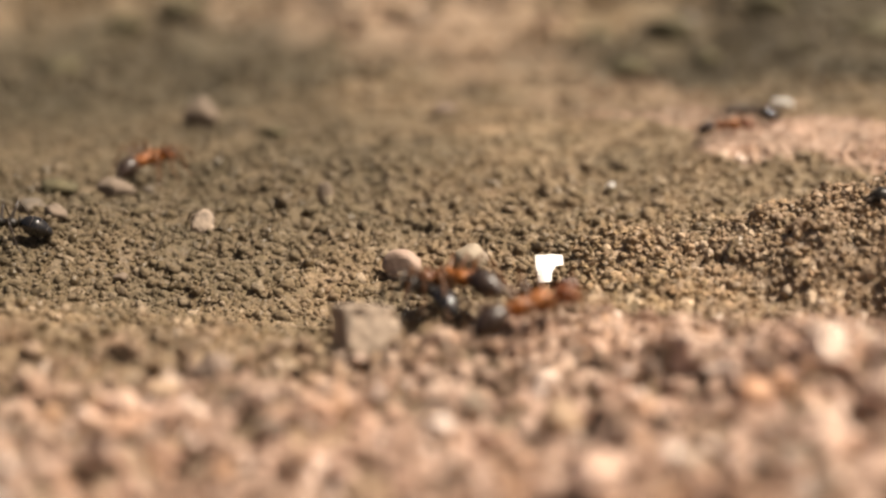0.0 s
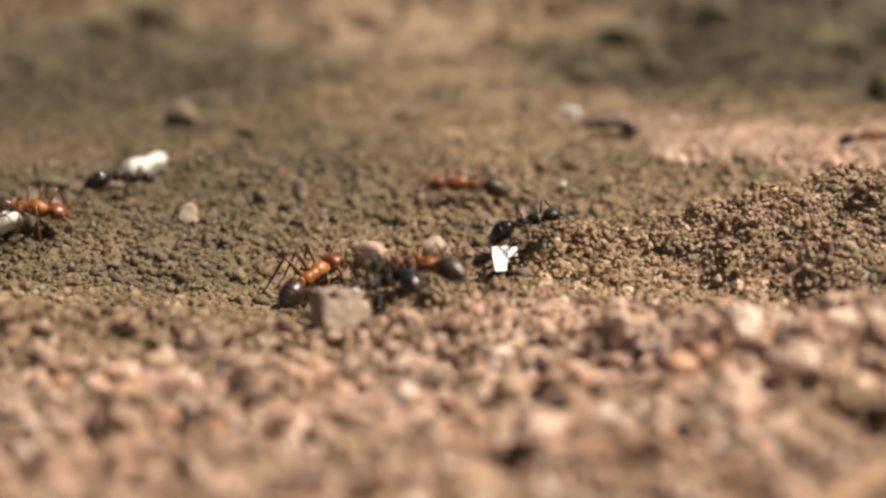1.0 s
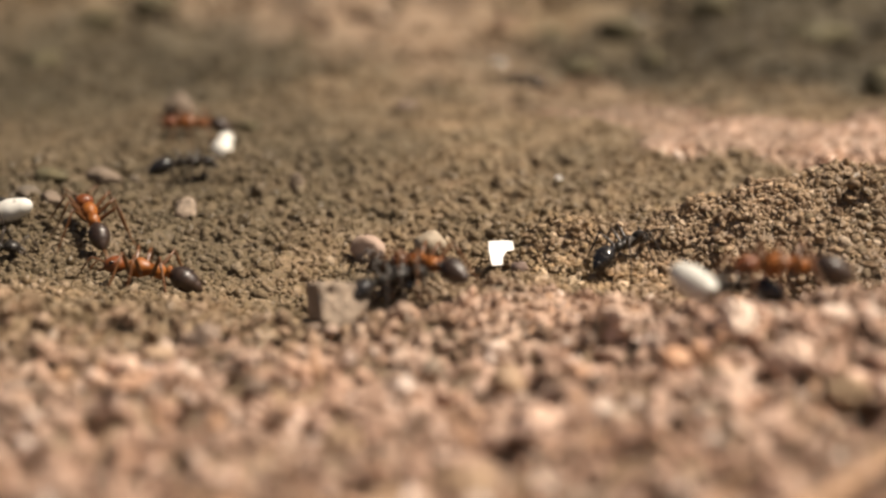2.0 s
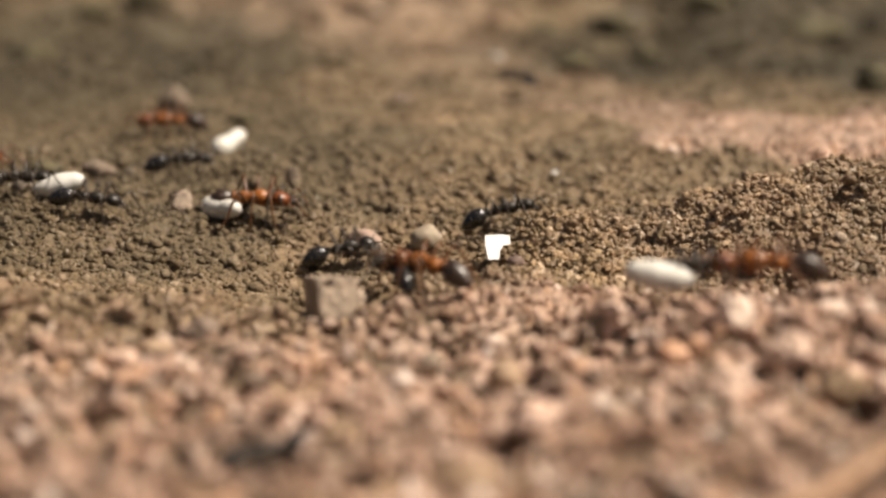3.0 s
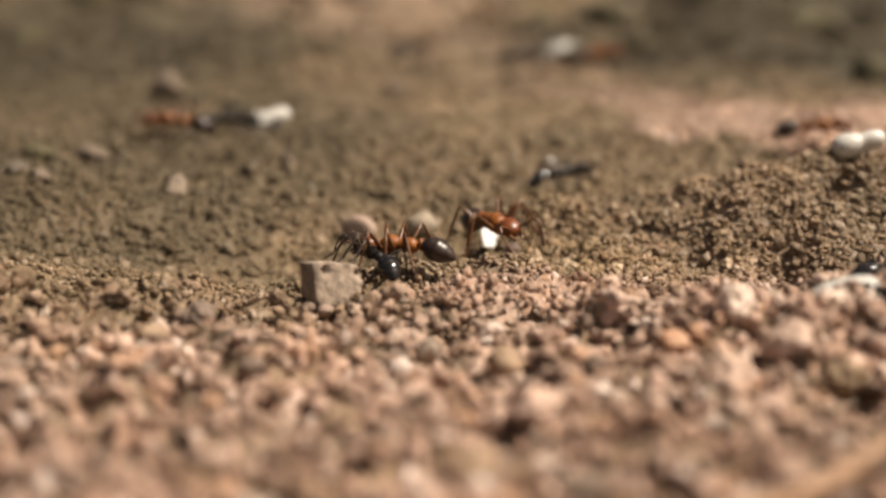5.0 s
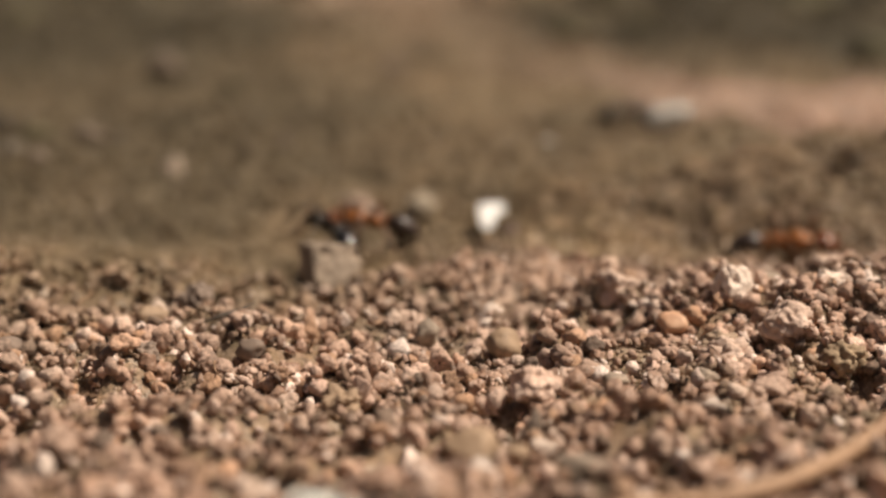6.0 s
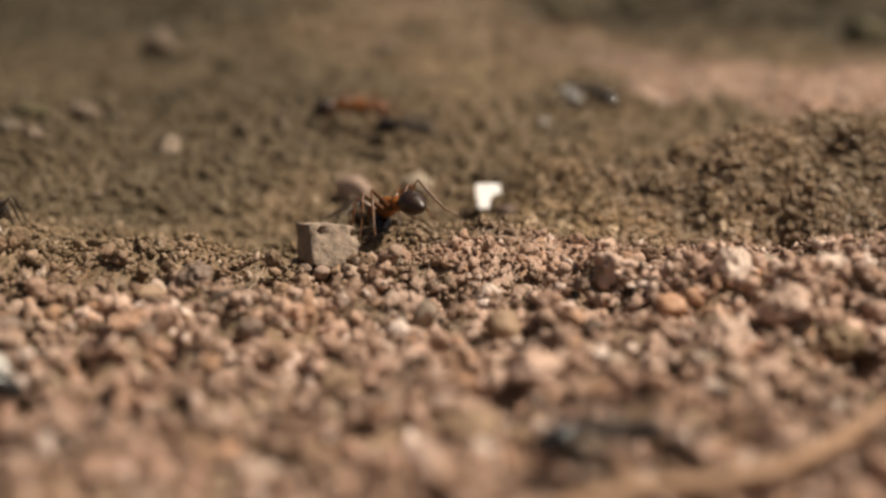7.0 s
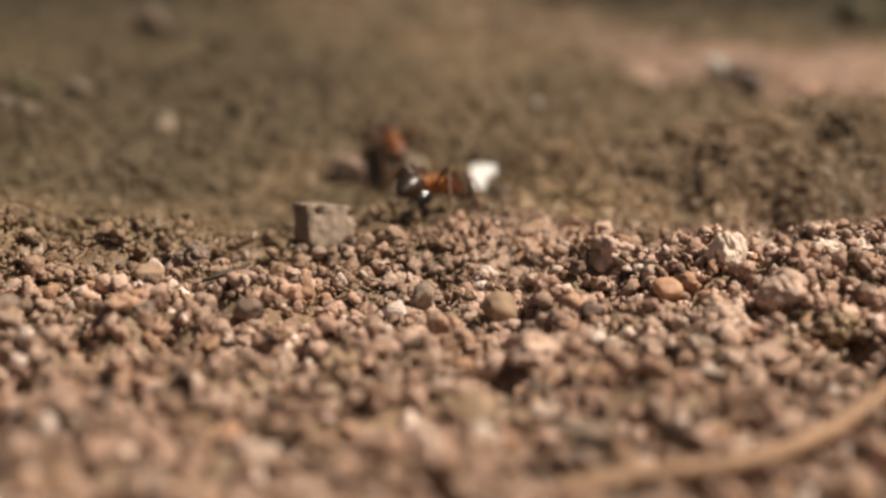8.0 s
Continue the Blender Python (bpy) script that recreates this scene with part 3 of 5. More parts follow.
def straw_stem(knots):
    """The bent dry stem that lies across the corner of the bank."""
    pts = []
    for i in range(len(knots) - 1):
        a, b, c, d = (Vector(knots[max(0, min(len(knots) - 1, k))]) for k in (i - 1, i, i + 1, i + 2))
        for s in range(8):
            u = s / 8
            pts.append(0.5 * ((2 * b) + (c - a) * u + (2 * a - 5 * b + 4 * c - d) * u * u + (3 * b - a - 3 * c + d) * u ** 3))
    pts.append(Vector(knots[-1]))
    pts = [Vector((p.x, p.y, float(form(p.x, p.y)) + p.z)) for p in pts]
    bm = bmesh.new()
    n = len(pts)
    tube(bm, pts, [0.38 * min(1, 0.25 + i / 9) * (1 + 0.10 * math.sin(i * 1.7)) for i in range(n)], 10)
    stem = tagged(part("straw_stem", bm, STRAW), "bent dry light-brown straw stem lying on the sand", "straw")
    bm = bmesh.new()
    tube(bm, [p + Vector((0.05, 0.0, 0.25)) for p in pts[10:-6]], [0.07] * (n - 16), 6)
    part("rib", bm, TWIG, stem, "darker seam along the stem")
    return stem


def twig(name, label, points, radius, mat):
    bm = bmesh.new()
    pts = [Vector((x, y, float(form(x, y)) + z)) for x, y, z in points]
    tube(bm, pts, [radius * (1.0 if 0 < i < len(pts) - 1 else 0.5) for i in range(len(pts))], 7)
    return tagged(part(name, bm, mat), label, "plant litter")


def flake(name, label, x, y, length, width, rz, ry, mat, lift=0.3):
    bm = bmesh.new()
    n = 9
    for side in (0, 1):
        for i in range(n):
            u = i / (n - 1)
            w = width / 2 * math.sin(math.pi * (0.08 + 0.84 * u)) ** 0.7
            for s in (-1, 1):
                bm.verts.new((length * (u - 0.5), s * w * (1 + 0.15 * math.sin(i * 2.3 + s)), 0.22 * math.sin(u * 3) + (0.16 if side else 0)))
    bm.verts.ensure_lookup_table()
    v = bm.verts
    for i in range(n - 1):
        a, b = 2 * i, 2 * n + 2 * i
        bm.faces.new((v[a], v[a + 1], v[a + 3], v[a + 2]))
        bm.faces.new((v[b], v[b + 2], v[b + 3], v[b + 1]))
        bm.faces.new((v[a], v[a + 2], v[b + 2], v[b]))
        bm.faces.new((v[a + 1], v[b + 1], v[b + 3], v[a + 3]))
    for a in (0, 2 * n - 2):
        bm.faces.new((v[a], v[a + 1], v[a + 2 * n + 1], v[a + 2 * n]))
    ob = part(name, bm, mat)
    put(ob, x, y, lift, 6, ry, rz)
    return tagged(ob, label, "plant litter")


PEACH = mottled("peach_crust", (0.48, 0.315, 0.235), (0.70, 0.52, 0.42), 1300, 0.75, 0.00014)
CRUST = mottled("crust", (0.24, 0.165, 0.105), (0.50, 0.37, 0.275), 900, 0.85, 0.00014)
PINK_CRUST = mottled("pink_crust", (0.36, 0.245, 0.185), (0.64, 0.48, 0.39), 1000, 0.85, 0.00014)
LOAM_CLOD = mottled("loam_clod", (0.19, 0.130, 0.078), (0.40, 0.290, 0.190), 900, 0.9, 0.00014)
MOSSY = mottled("mossy_clod", (0.045, 0.038, 0.019), (0.105, 0.088, 0.048), 500, 0.9, 0.0003)
stone("pale_pebble", "small pale rounded stone beside the grey pebble", 1, (1.25, 1.1, 1.0), PALE_STONE, -2.7, -4.4, 0.2)
stone("orange_pebble", "smooth orange pebble among the sand", 3, (1.7, 1.45, 1.5), ORANGE_STONE, 11.9, -15, 0.55)
stone("ochre_pebble", "rounded ochre pebble among the sand", 5, (2.0, 1.7, 1.7), OCHRE_STONE, 3.3, -16.3, 0.4)
stone("dark_pebble", "dark angular crumb among the sand", 6, (1.3, 1.2, 1.7), GREY_STONE, -0.8, -14.5, 0.5, 0, 15, 0, 0.35, 6)
stone("tan_pebble", "pale tan pebble on the bank", 7, (1.4, 1.2, 1.1), WHITE_CRUST, -24.7, -3.8, 0.3)
stone("pink_pebble", "pinkish round stone on the olive loam", 8, (2.5, 2.3, 2.3), PALE_PINK, -6.1, 21.1, 0.3, rough=0.14, facets=1)
stone("grey_stone", "round greyish stone on the olive loam", 9, (2.3, 2.1, 2.1), PALE_LOAM, -1.6, 21.1, 0.3, rough=0.14, facets=1)
stone("pale_pebble", "pale stone on the olive loam", 10, (1.8, 1.4, 1.2), DULL_STONE, -30, 24.2, 0.4)
stone("pale_pebble", "pale stone in the loam", 11, (1.0, 0.9, 0.9), DULL_STONE, -24.1, 17.1, 0.4)
stone("white_grain", "white grain on the slope", 12, (0.6, 0.55, 0.55), PAPER, 8.7, 37.3, 0.4)
stone("pink_slab", "flat pale pinkish stone on the far slope", 13, (2.6, 1.6, 1.0), PINK_STONE, -4.8, 69.8, 0.4)
stone("pale_block", "pale upright stone on the loam", 14, (1.3, 1.1, 2.0), DULL_STONE, -12.5, 34.4, 0.6, 10, 12, 0)
stone("grey_clod", "greyish blurred clod on the far slope", 15, (3.2, 2.6, 2.8), DULL_STONE, -26.8, 63.8, 1.0)
stone("pink_clod", "pinkish clod on the loam", 16, (2.6, 2.0, 1.9), DULL_STONE, -28.4, 35.4, 0.5)
stone("dark_clod", "dark sharp crumb on the loam", 17, (1.8, 1.5, 2.0), GREY_STONE, -20, 24.7, 0.5, 0, 20, 0, 0.3, 6)
stone("dark_clod", "dark clod in the loam", 18, (2.0, 1.6, 1.6), DARK_STONE, -32.3, 26.5, 0.4)
stone("dark_clod", "dark clod half sunk in the loam", 19, (1.2, 1.0, 1.3), DARK_STONE, -26, 35.9, 0.3)
stone("tan_lump", "large tan lump of sand", 20, (1.9, 1.6, 1.4), OCHRE_STONE, 1.5, -31.5, 0.3)
stone("lilac_pebble", "smooth greyish-lilac pebble on sand", 21, (1.4, 1.0, 0.9), PINK_STONE, 5.5, -18.2, 0.4)
stone("lilac_pebble", "smooth grey oval pebble", 22, (1.3, 0.9, 0.9), GREY_STONE, 12.3, -23.6, 0.35)
stone("pink_pebble", "pale pink pebble in the sand", 23, (1.1, 1.0, 1.0), WHITE_CRUST, 4.2, -32.2, 0.4)
stone("ochre_pebble", "small ochre pebble in the sand", 24, (0.95, 0.9, 0.9), ORANGE_STONE, -8.7, -35, 0.4)
stone("ochre_pebble", "ochre pebble in the sand", 25, (1.0, 0.9, 1.0), OCHRE_STONE, 3.1, -33, 0.4)
stone("tan_lump", "tan lump of sand grains", 26, (2.3, 1.8, 1.6), OCHRE_STONE, 1.2, -32.2, 0.4, 0, 0, 30)
stone("dark_pebble", "dark grey crumb in the sand", 27, (1.5, 1.2, 1.2), DARK_STONE, 5.6, -35.6, 0.3)
stone("grey_oval", "grey oval pebble near the lip", 28, (1.5, 1.0, 0.8), GREY_STONE, 18, -8.7, 0.3)
stone("tan_lump", "rounded tan lump on the bank", 31, (1.6, 1.3, 1.2), PINK_STONE, -9.7, -17.1, 0.4)
stone("olive_pebble", "dull olive pebble on the bank", 32, (1.7, 1.3, 1.5), OCHRE_STONE, -15.6, -11.9, 0.4)
stone("tan_pebble", "round tan pebble on the bank", 33, (1.5, 1.2, 1.3), PINK_STONE, -21.6, -18.5, 0.4)
stone("brown_crumb", "brown pebble under the lip", 34, (1.5, 1.2, 1.3), OCHRE_STONE, 9, -9, 0.15)
stone("grey_oval", "grey oval pebble in the sand", 35, (1.3, 0.9, 0.8), GREY_STONE, 8.2, -22.5, 0.35)
tagged(put(part("orange_pebble", clod(2, 1.0, 2.2, 0.3), PEACH), 4.1, -25.4, 0.5), "orange-pink lumpy clump of sand above a dark hollow", "clod")
WHITE_LUMP = tagged(put(part("white_lump", clod(4, 1.1, 3.0, 0.3), WHITE_CRUST), 15.3, -13.4, 0.3), "pinkish-white crusty lump on the lip of the bank", "clod")
tagged(put(part("loam_clod", clod(30, 1.0, 2.2, 0.3), LOAM_CLOD), 19.6, -20.3, 0.3), "olive-brown clump of crumbs on the bank", "clod")
tagged(put(part("loam_clod", clod(36, 0.9, 2.2, 0.3), CRUST), 14.0, -18.3, 0.4), "brown clump of crumbs on the near bank", "clod")
tagged(put(part("sand_clod", clod(37, 0.95, 2.2, 0.3), PINK_STONE), -13.5, -9.7, 0.3), "pinkish clump of sand grains on the bank", "clod")
tagged(put(part("sand_clod", clod(38, 0.95, 2.2, 0.3), OCHRE_STONE), -4.7, -25.8, 0.2), "tan clump of sand grains on the bank", "clod")
tagged(put(part("sand_clod", clod(39, 0.9, 2.2, 0.3), PINK_STONE), -14.8, -19.9, 0.2), "tan clump of sand grains in the near bank", "clod")
tagged(put(part("pink_clod", clod(71, 1.25, 1.8, 0.3), PINK_CRUST), 17.4, -18.4, 0.2), "large pale pinkish clump above a hollow of the bank", "clod")
tagged(put(part("grey_clod", clod(72, 1.1, 1.8, 0.3), PINK_CRUST), 9.6, -9.2, 0.0), "greyish-pink clump of grains on the lip", "clod")
tagged(put(part("pink_clod", clod(73, 1.3, 1.8, 0.3), PINK_CRUST), 14.1, -19.2, 0.2), "pale pink clump of sand in the bank", "clod")
tagged(put(part("pink_clod", clod(74, 0.7, 1.8, 0.3), WHITE_CRUST), 20.2, -14.4, 0.2), "pale pinkish lump of sand on the lip", "clod")
stone("sand_crumb", "sand crumb at the foot of the grey pebble", 80, (0.84, 0.71, 0.67), PINK_STONE, -7.8, -4.4, 0.2)
stone("sand_crumb", "sand crumb at the foot of the grey pebble", 81, (1.00, 0.85, 0.80), PALE_PINK, -6.8, -5.1, 0.2)
stone("sand_crumb", "sand crumb at the foot of the grey pebble", 82, (0.76, 0.65, 0.61), OCHRE_STONE, -6.0, -4.8, 0.2)
stone("sand_crumb", "sand crumb at the foot of the grey pebble", 83, (0.92, 0.78, 0.74), PALE_PINK, -5.2, -4.7, 0.2)
stone("sand_crumb", "sand crumb at the foot of the grey pebble", 84, (0.80, 0.68, 0.64), PINK_STONE, -4.8, -3.8, 0.2)
WHITE_LUMP.matrix_world = WHITE_LUMP.matrix_world @ pose(0, 0, 0, 0, -14, 0) @ Matrix.Diagonal((0.78, 0.85, 1.4, 1))
PEBBLE = tagged(block_stone(), "squarish grey pebble with pitted faces on the sandy lip", "pebble")
PEBBLE.matrix_world = pose(-6.55 * MM, -2.3 * MM, 0.42 * MM, -6, 0, 28) @ Matrix.Diagonal((0.98, 1.0, 1.0, 1))
tagged(put(white_chip(), 3.6, 17.0, 1.0, -32, 4, 22), "small bright white chip stuck in the loam", "chip")
stone("loam_lump", "brown crumb leaning on the white chip", 40, (1.3, 1.1, 1.2), FLAKE, 4.8, 15.4, 0.3)
straw_stem([(3.6, -41.1, 0.20), (5.3, -40.6, 0.35), (7.3, -39.8, 0.45), (9.3, -39.6, 0.55), (11.3, -39.1, 0.70), (13.5, -37.8, 0.80), (15.8, -35.7, 0.90), (17.6, -33.7, 1.00), (18.8, -32.1, 1.10), (21.1, -27.5, 1.10), (23.2, -22.7, 0.90)])
flake("bark_flake", "flat brown bark flake on the sand", 6.7, -34.5, 2.4, 0.9, 25, -14, FLAKE)
flake("grey_flake", "pale grey flake on the sand", 5.6, -37.1, 2.6, 0.9, -12, 6, GREY_STONE, 0.2)
twig("twig", "thin dark twig on the sand", [(-12.5, -14.3, 0.75), (-11.6, -13.5, 0.95), (-10.9, -12.9, 1.0), (-10.1, -12.0, 1.25)], 0.15, TWIG)
twig("twig", "thin dark rootlet on the loam", [(-16.7, 3.6, 0.5), (-15.7, 5.3, 0.8), (-14.5, 6.1, 0.5)], 0.09, TWIG)
twig("rootlet", "fine upright dry rootlet on the far slope", [(26.6, 42.5, -0.2), (26.9, 42.5, 1.2), (27.5, 42.5, 2.4)], 0.08, TWIG)
twig("rootlet", "dry rootlet among crumbs of loam", [(-21.1, 24.2, 0.2), (-20.7, 24.2, 1.4), (-19.9, 24.2, 1.7)], 0.08, TWIG)
twig("dry_stalk", "pale dry stalk standing in the sand close by", [(-12.4, -45.5, -0.3), (-12.9, -45.8, 1.6), (-13.6, -46.4, 3.6)], 0.22, STRAW)
stone("pale_block", "pale blurred stone on the far slope", 90, (3.4, 2.6, 2.2), PALE_STONE, 25.6, 142.5, 0.6)
flake("brown_leaf", "curled red-brown leaf scrap on the far slope", 5.3, 140.3, 5.0, 2.6, 20, -25, LEAF, 0.8)
stone("dark_clod", "dark mossy clod on the far slope", 50, (9.1, 7.3, 4.4), MOSSY, 47.1, 122.4, 1.0, 0, 0, 0, 0.4, 2)
stone("dark_clod", "dark mossy clod on the far slope", 51, (4.9, 3.9, 3.3), MOSSY, 45.4, 77.8, 0.7, 0, 0, 0, 0.4, 2)
stone("dark_clod", "dark mossy clod on the far slope", 52, (4.6, 3.7, 2.9), MOSSY, 14.1, 94.8, 0.7, 0, 0, 0, 0.4, 2)
stone("dark_clod", "dark mossy clod on the far slope", 53, (5.6, 4.4, 3.5), MOSSY, 22.5, 136.1, 0.8, 0, 0, 0, 0.4, 2)
stone("dark_clod", "dark mossy clod on the far slope", 54, (4.6, 3.7, 2.5), MOSSY, 12.7, 129.0, 0.6, 0, 0, 0, 0.4, 2)
stone("dark_clod", "dark mossy clod on the far slope", 55, (6.6, 5.3, 4.5), MOSSY, 36.0, 143.1, 1.0, 0, 0, 0, 0.4, 2)
stone("dark_clod", "dark mossy clod on the far slope", 56, (3.5, 2.8, 2.2), MOSSY, 23.9, 107.0, 0.5, 0, 0, 0, 0.4, 2)
stone("dark_clod", "dark mossy clod on the far slope", 57, (4.3, 3.4, 2.0), MOSSY, 35.3, 109.1, 0.5, 0, 0, 0, 0.4, 2)
stone("dark_clod", "dark mossy clod on the far slope", 58, (7.6, 6.1, 3.7), MOSSY, -52.7, 146.3, 0.8, 0, 0, 0, 0.4, 2)
stone("dark_clod", "dark mossy clod on the far slope", 59, (6.6, 5.3, 2.7), MOSSY, -51.8, 111.8, 0.6, 0, 0, 0, 0.4, 2)
stone("dark_clod", "dark mossy clod on the far slope", 60, (6.0, 4.8, 3.7), MOSSY, -44.3, 150.1, 0.9, 0, 0, 0, 0.4, 2)
stone("dark_clod", "dark mossy clod on the far slope", 61, (4.6, 3.7, 2.2), MOSSY, -22.0, 125.8, 0.5, 0, 0, 0, 0.4, 2)
stone("dark_clod", "dark mossy clod on the far slope", 62, (2.7, 2.1, 1.1), MOSSY, -19.6, 57.1, 0.2, 0, 0, 0, 0.4, 2)
stone("dark_clod", "dark mossy clod on the far slope", 63, (3.3, 2.7, 1.2), MOSSY, -32.9, 36.6, 0.3, 0, 0, 0, 0.4, 2)


# ---- ants ----
BODY = 1.6      # height of the body's middle over the ground


def leg_mesh(side, reach, fore, mat, parent, slim):
    """One jointed leg from its hip: thigh up and out, shin down, foot on the ground."""
    bm = bmesh.new()
    s = side
    hip, knee = Vector((0, 0, 0)), Vector((fore * 0.55, s * reach * 0.52, 1.25))
    ankle, toe = Vector((fore * 1.25, s * reach * 0.86, -0.75)), Vector((fore * 1.85, s * reach * 1.05, 0.18 - BODY))
    k = 0.66 if not slim else 0.62
    pts = [hip, hip.lerp(knee, 0.25) + Vector((0, 0, -0.06)), hip.lerp(knee, 0.7), knee, knee.lerp(ankle, 0.3), knee.lerp(ankle, 0.75), ankle, ankle.lerp(toe, 0.5), toe]
    tube(bm, pts, [0.20 * k, 0.21 * k, 0.18 * k, 0.11 * k, 0.13 * k, 0.11 * k, 0.075 * k, 0.06 * k, 0.04 * k], 7)
    return part("leg", bm, mat, parent)


def build_ant(name, label, skin, head_skin, gaster_skin, leg_skin, scale, gaster_size, gaster_length, girth):
    """An ant that faces +x, its feet at z 0."""
    ant = tagged(new(name), label, "ant", group="ants of the raid")
    up = Matrix.Translation((0, 0, BODY * MM))
    # middle body: three swellings, then the upright scale on the waist
    bm = bmesh.new()
    lathe(bm, [(x, r * girth) for x, r in [(-1.25, 0.10), (-1.18, 0.28), (-0.98, 0.41), (-0.68, 0.43), (-0.44, 0.33), (-0.27, 0.30), (-0.05, 0.42), (0.3, 0.55), (0.7, 0.54), (0.98, 0.38), (1.14, 0.18), (1.28, 0.10)]], 1.08, 18, -0.10)
    thorax = part("thorax", bm, skin, ant)
    thorax.matrix_local = up
    bm = bmesh.new()
    lathe(bm, [(-0.16, 0.05), (-0.14, 0.20), (-0.05, 0.27), (0.05, 0.26), (0.13, 0.18), (0.16, 0.05)], 1.5, 12)
    petiole = part("petiole", bm, skin, ant)
    petiole.matrix_local = up @ pose(-1.42 * MM, 0, -0.05 * MM)
    # abdomen with the steps of its plates
    bm = bmesh.new()
    rows = []
    for i in range(25):
        u = i / 24
        r = math.sin(math.pi * min(1, 0.03 + 0.955 * u)) ** 0.62 * (1.0 - 0.36 * u)
        step = 1.0 + 0.035 * ((u * 4.2) % 1.0)
        rows.append((-u * 2.6 * gaster_length, max(0.03, 1.1 * gaster_size * r * step)))
    lathe(bm, rows, 0.95, 22)
    gaster = part("gaster", bm, gaster_skin, ant)
    gaster.matrix_local = up @ pose(-1.5 * MM, 0, 0.05 * MM, 0, -26, 0)
    for at in (0.30, 0.56, 0.80):
        bm = bmesh.new()
        i = int(at * 24)
        x0, r0 = rows[i]
        lathe(bm, [(x0 + 0.035, r0 * 0.975), (x0 + 0.02, r0 * 1.012), (x0 - 0.02, r0 * 1.012), (x0 - 0.035, r0 * 0.975)], 0.95, 22)
        part("plate_edge", bm, RIM if skin == RED_SKIN else leg_skin, gaster, "paler rim of a body plate")
    # head
    bm = bmesh.new()
    lathe(bm, [(-0.62, 0.12), (-0.56, 0.38), (-0.36, 0.60), (-0.05, 0.66), (0.25, 0.60), (0.5, 0.46), (0.64, 0.28), (0.68, 0.10)], 0.76, 18)
    head = part("head", bm, head_skin, ant)
    head.matrix_local = up @ pose(1.82 * MM, 0, -0.02 * MM, 0, 18, 0)
    for s in (1, -1):
        bm = bmesh.new()
        bmesh.ops.create_icosphere(bm, subdivisions=2, radius=0.15)
        for v in bm.verts:
            v.co = Vector((v.co.x * 1.15 - 0.02, v.co.y * 0.6 + s * 0.57, v.co.z + 0.17))
        part("eye", bm, EYE_SKIN, head)
        bm = bmesh.new()
        tube(bm, [(0.5, s * 0.30, -0.08), (0.78, s * 0.34, -0.12), (1.0, s * 0.22, -0.15), (1.12, s * 0.03, -0.16)], [0.11, 0.10, 0.07, 0.02], 7)
        part("mandible", bm, leg_skin, head)
        bm = bmesh.new()
        tube(bm, [(0.42, s * 0.22, 0.18), (0.62, s * 0.6, 0.5), (0.82, s * 1.05, 0.78), (0.88, s * 1.13, 0.78), (1.15, s * 1.2, 0.55), (1.55, s * 1.15, 0.2), (1.95, s * 1.0, -0.12), (2.15, s * 0.9, -0.3)],
             [0.05, 0.055, 0.06, 0.06, 0.055, 0.06, 0.065, 0.035], 7)
        part("antenna", bm, leg_skin, head)
        for hip, reach, fore in ((0.75, 2.2, 0.72), (0.15, 2.35, -0.12), (-0.5, 2.35, -0.95)):
            leg = leg_mesh(s, reach, fore, leg_skin, ant, skin == BLACK_SKIN)
            leg.matrix_local = up @ pose(hip * MM, s * 0.30 * MM, -0.28 * MM)
    ant.scale = (scale,) * 3
    return ant


def build_cocoon():
    bm = bmesh.new()
    lathe(bm, [(x, r * (1 + 0.03 * math.sin(x * 5))) for x, r in egg(4.0, 1.75, 1.35, 22)], 0.96, 20, 0.02)
    bm2 = bmesh.new()
    ob = tagged(part("cocoon", bm, SILK), "cream-white silk ant cocoon carried off in the raid", "cocoon", group="stolen brood")
    lathe(bm2, [(0.24, 0.03), (0.20, 0.30), (0.05, 0.40), (-0.06, 0.34)], 0.9, 12, 0, (-1.98, 0, 0.02))
    part("end_cap", bm2, TWIG, ob, "dark meconium spot at one end")
    return ob


def build_pupa():
    """A bare pupa: head, middle and hind lobes, with folded limbs along its belly."""
    bm = bmesh.new()
    lathe(bm, [(-1.95, 0.10), (-1.85, 0.50), (-1.45, 0.82), (-0.85, 0.92), (-0.25, 0.82), (0.1, 0.66), (0.3, 0.61), (0.6, 0.67), (1.0, 0.70), (1.45, 0.62), (1.8, 0.40), (1.95, 0.12)], 1.0, 18)
    ob = tagged(part("pupa", bm, NAKED), "white bare ant pupa with folded legs, carried off", "pupa", group="stolen brood")
    for s in (1, -1):
        bm = bmesh.new()
        tube(bm, [(1.3, s * 0.35, -0.48), (0.6, s * 0.42, -0.62), (-0.1, s * 0.32, -0.66), (-0.8, s * 0.2, -0.80)], [0.10, 0.12, 0.10, 0.05], 7)
        part("folded_leg", bm, NAKED, ob)
    return ob


RED_LABEL = "glossy orange-red raiding ant with a brown abdomen, on the soil"
BLACK_LABEL = "shiny black ant with slender dark legs, running over the soil"


def make_ants():
    red = build_ant("red_ant", RED_LABEL, RED_SKIN, RED_HEAD, BROWN_GASTER, RED_LEG, 1.08, 0.77, 0.82, 1.0)
    black = build_ant("black_ant", BLACK_LABEL, BLACK_SKIN, BLACK_SKIN, BLACK_GASTER, BLACK_LEG, 0.9, 0.84, 0.95, 0.85)
    cocoon, pupa = build_cocoon(), build_pupa()
    made = {}
    for key, first in (("red", red), ("black", black), ("cocoon", cocoon), ("pupa", pupa)):
        used = False
        for name in TROUPE:
            if name.startswith(key):
                made[name] = copy_thing(first, Matrix.Identity(4)) if used else first
                used = True
    return made


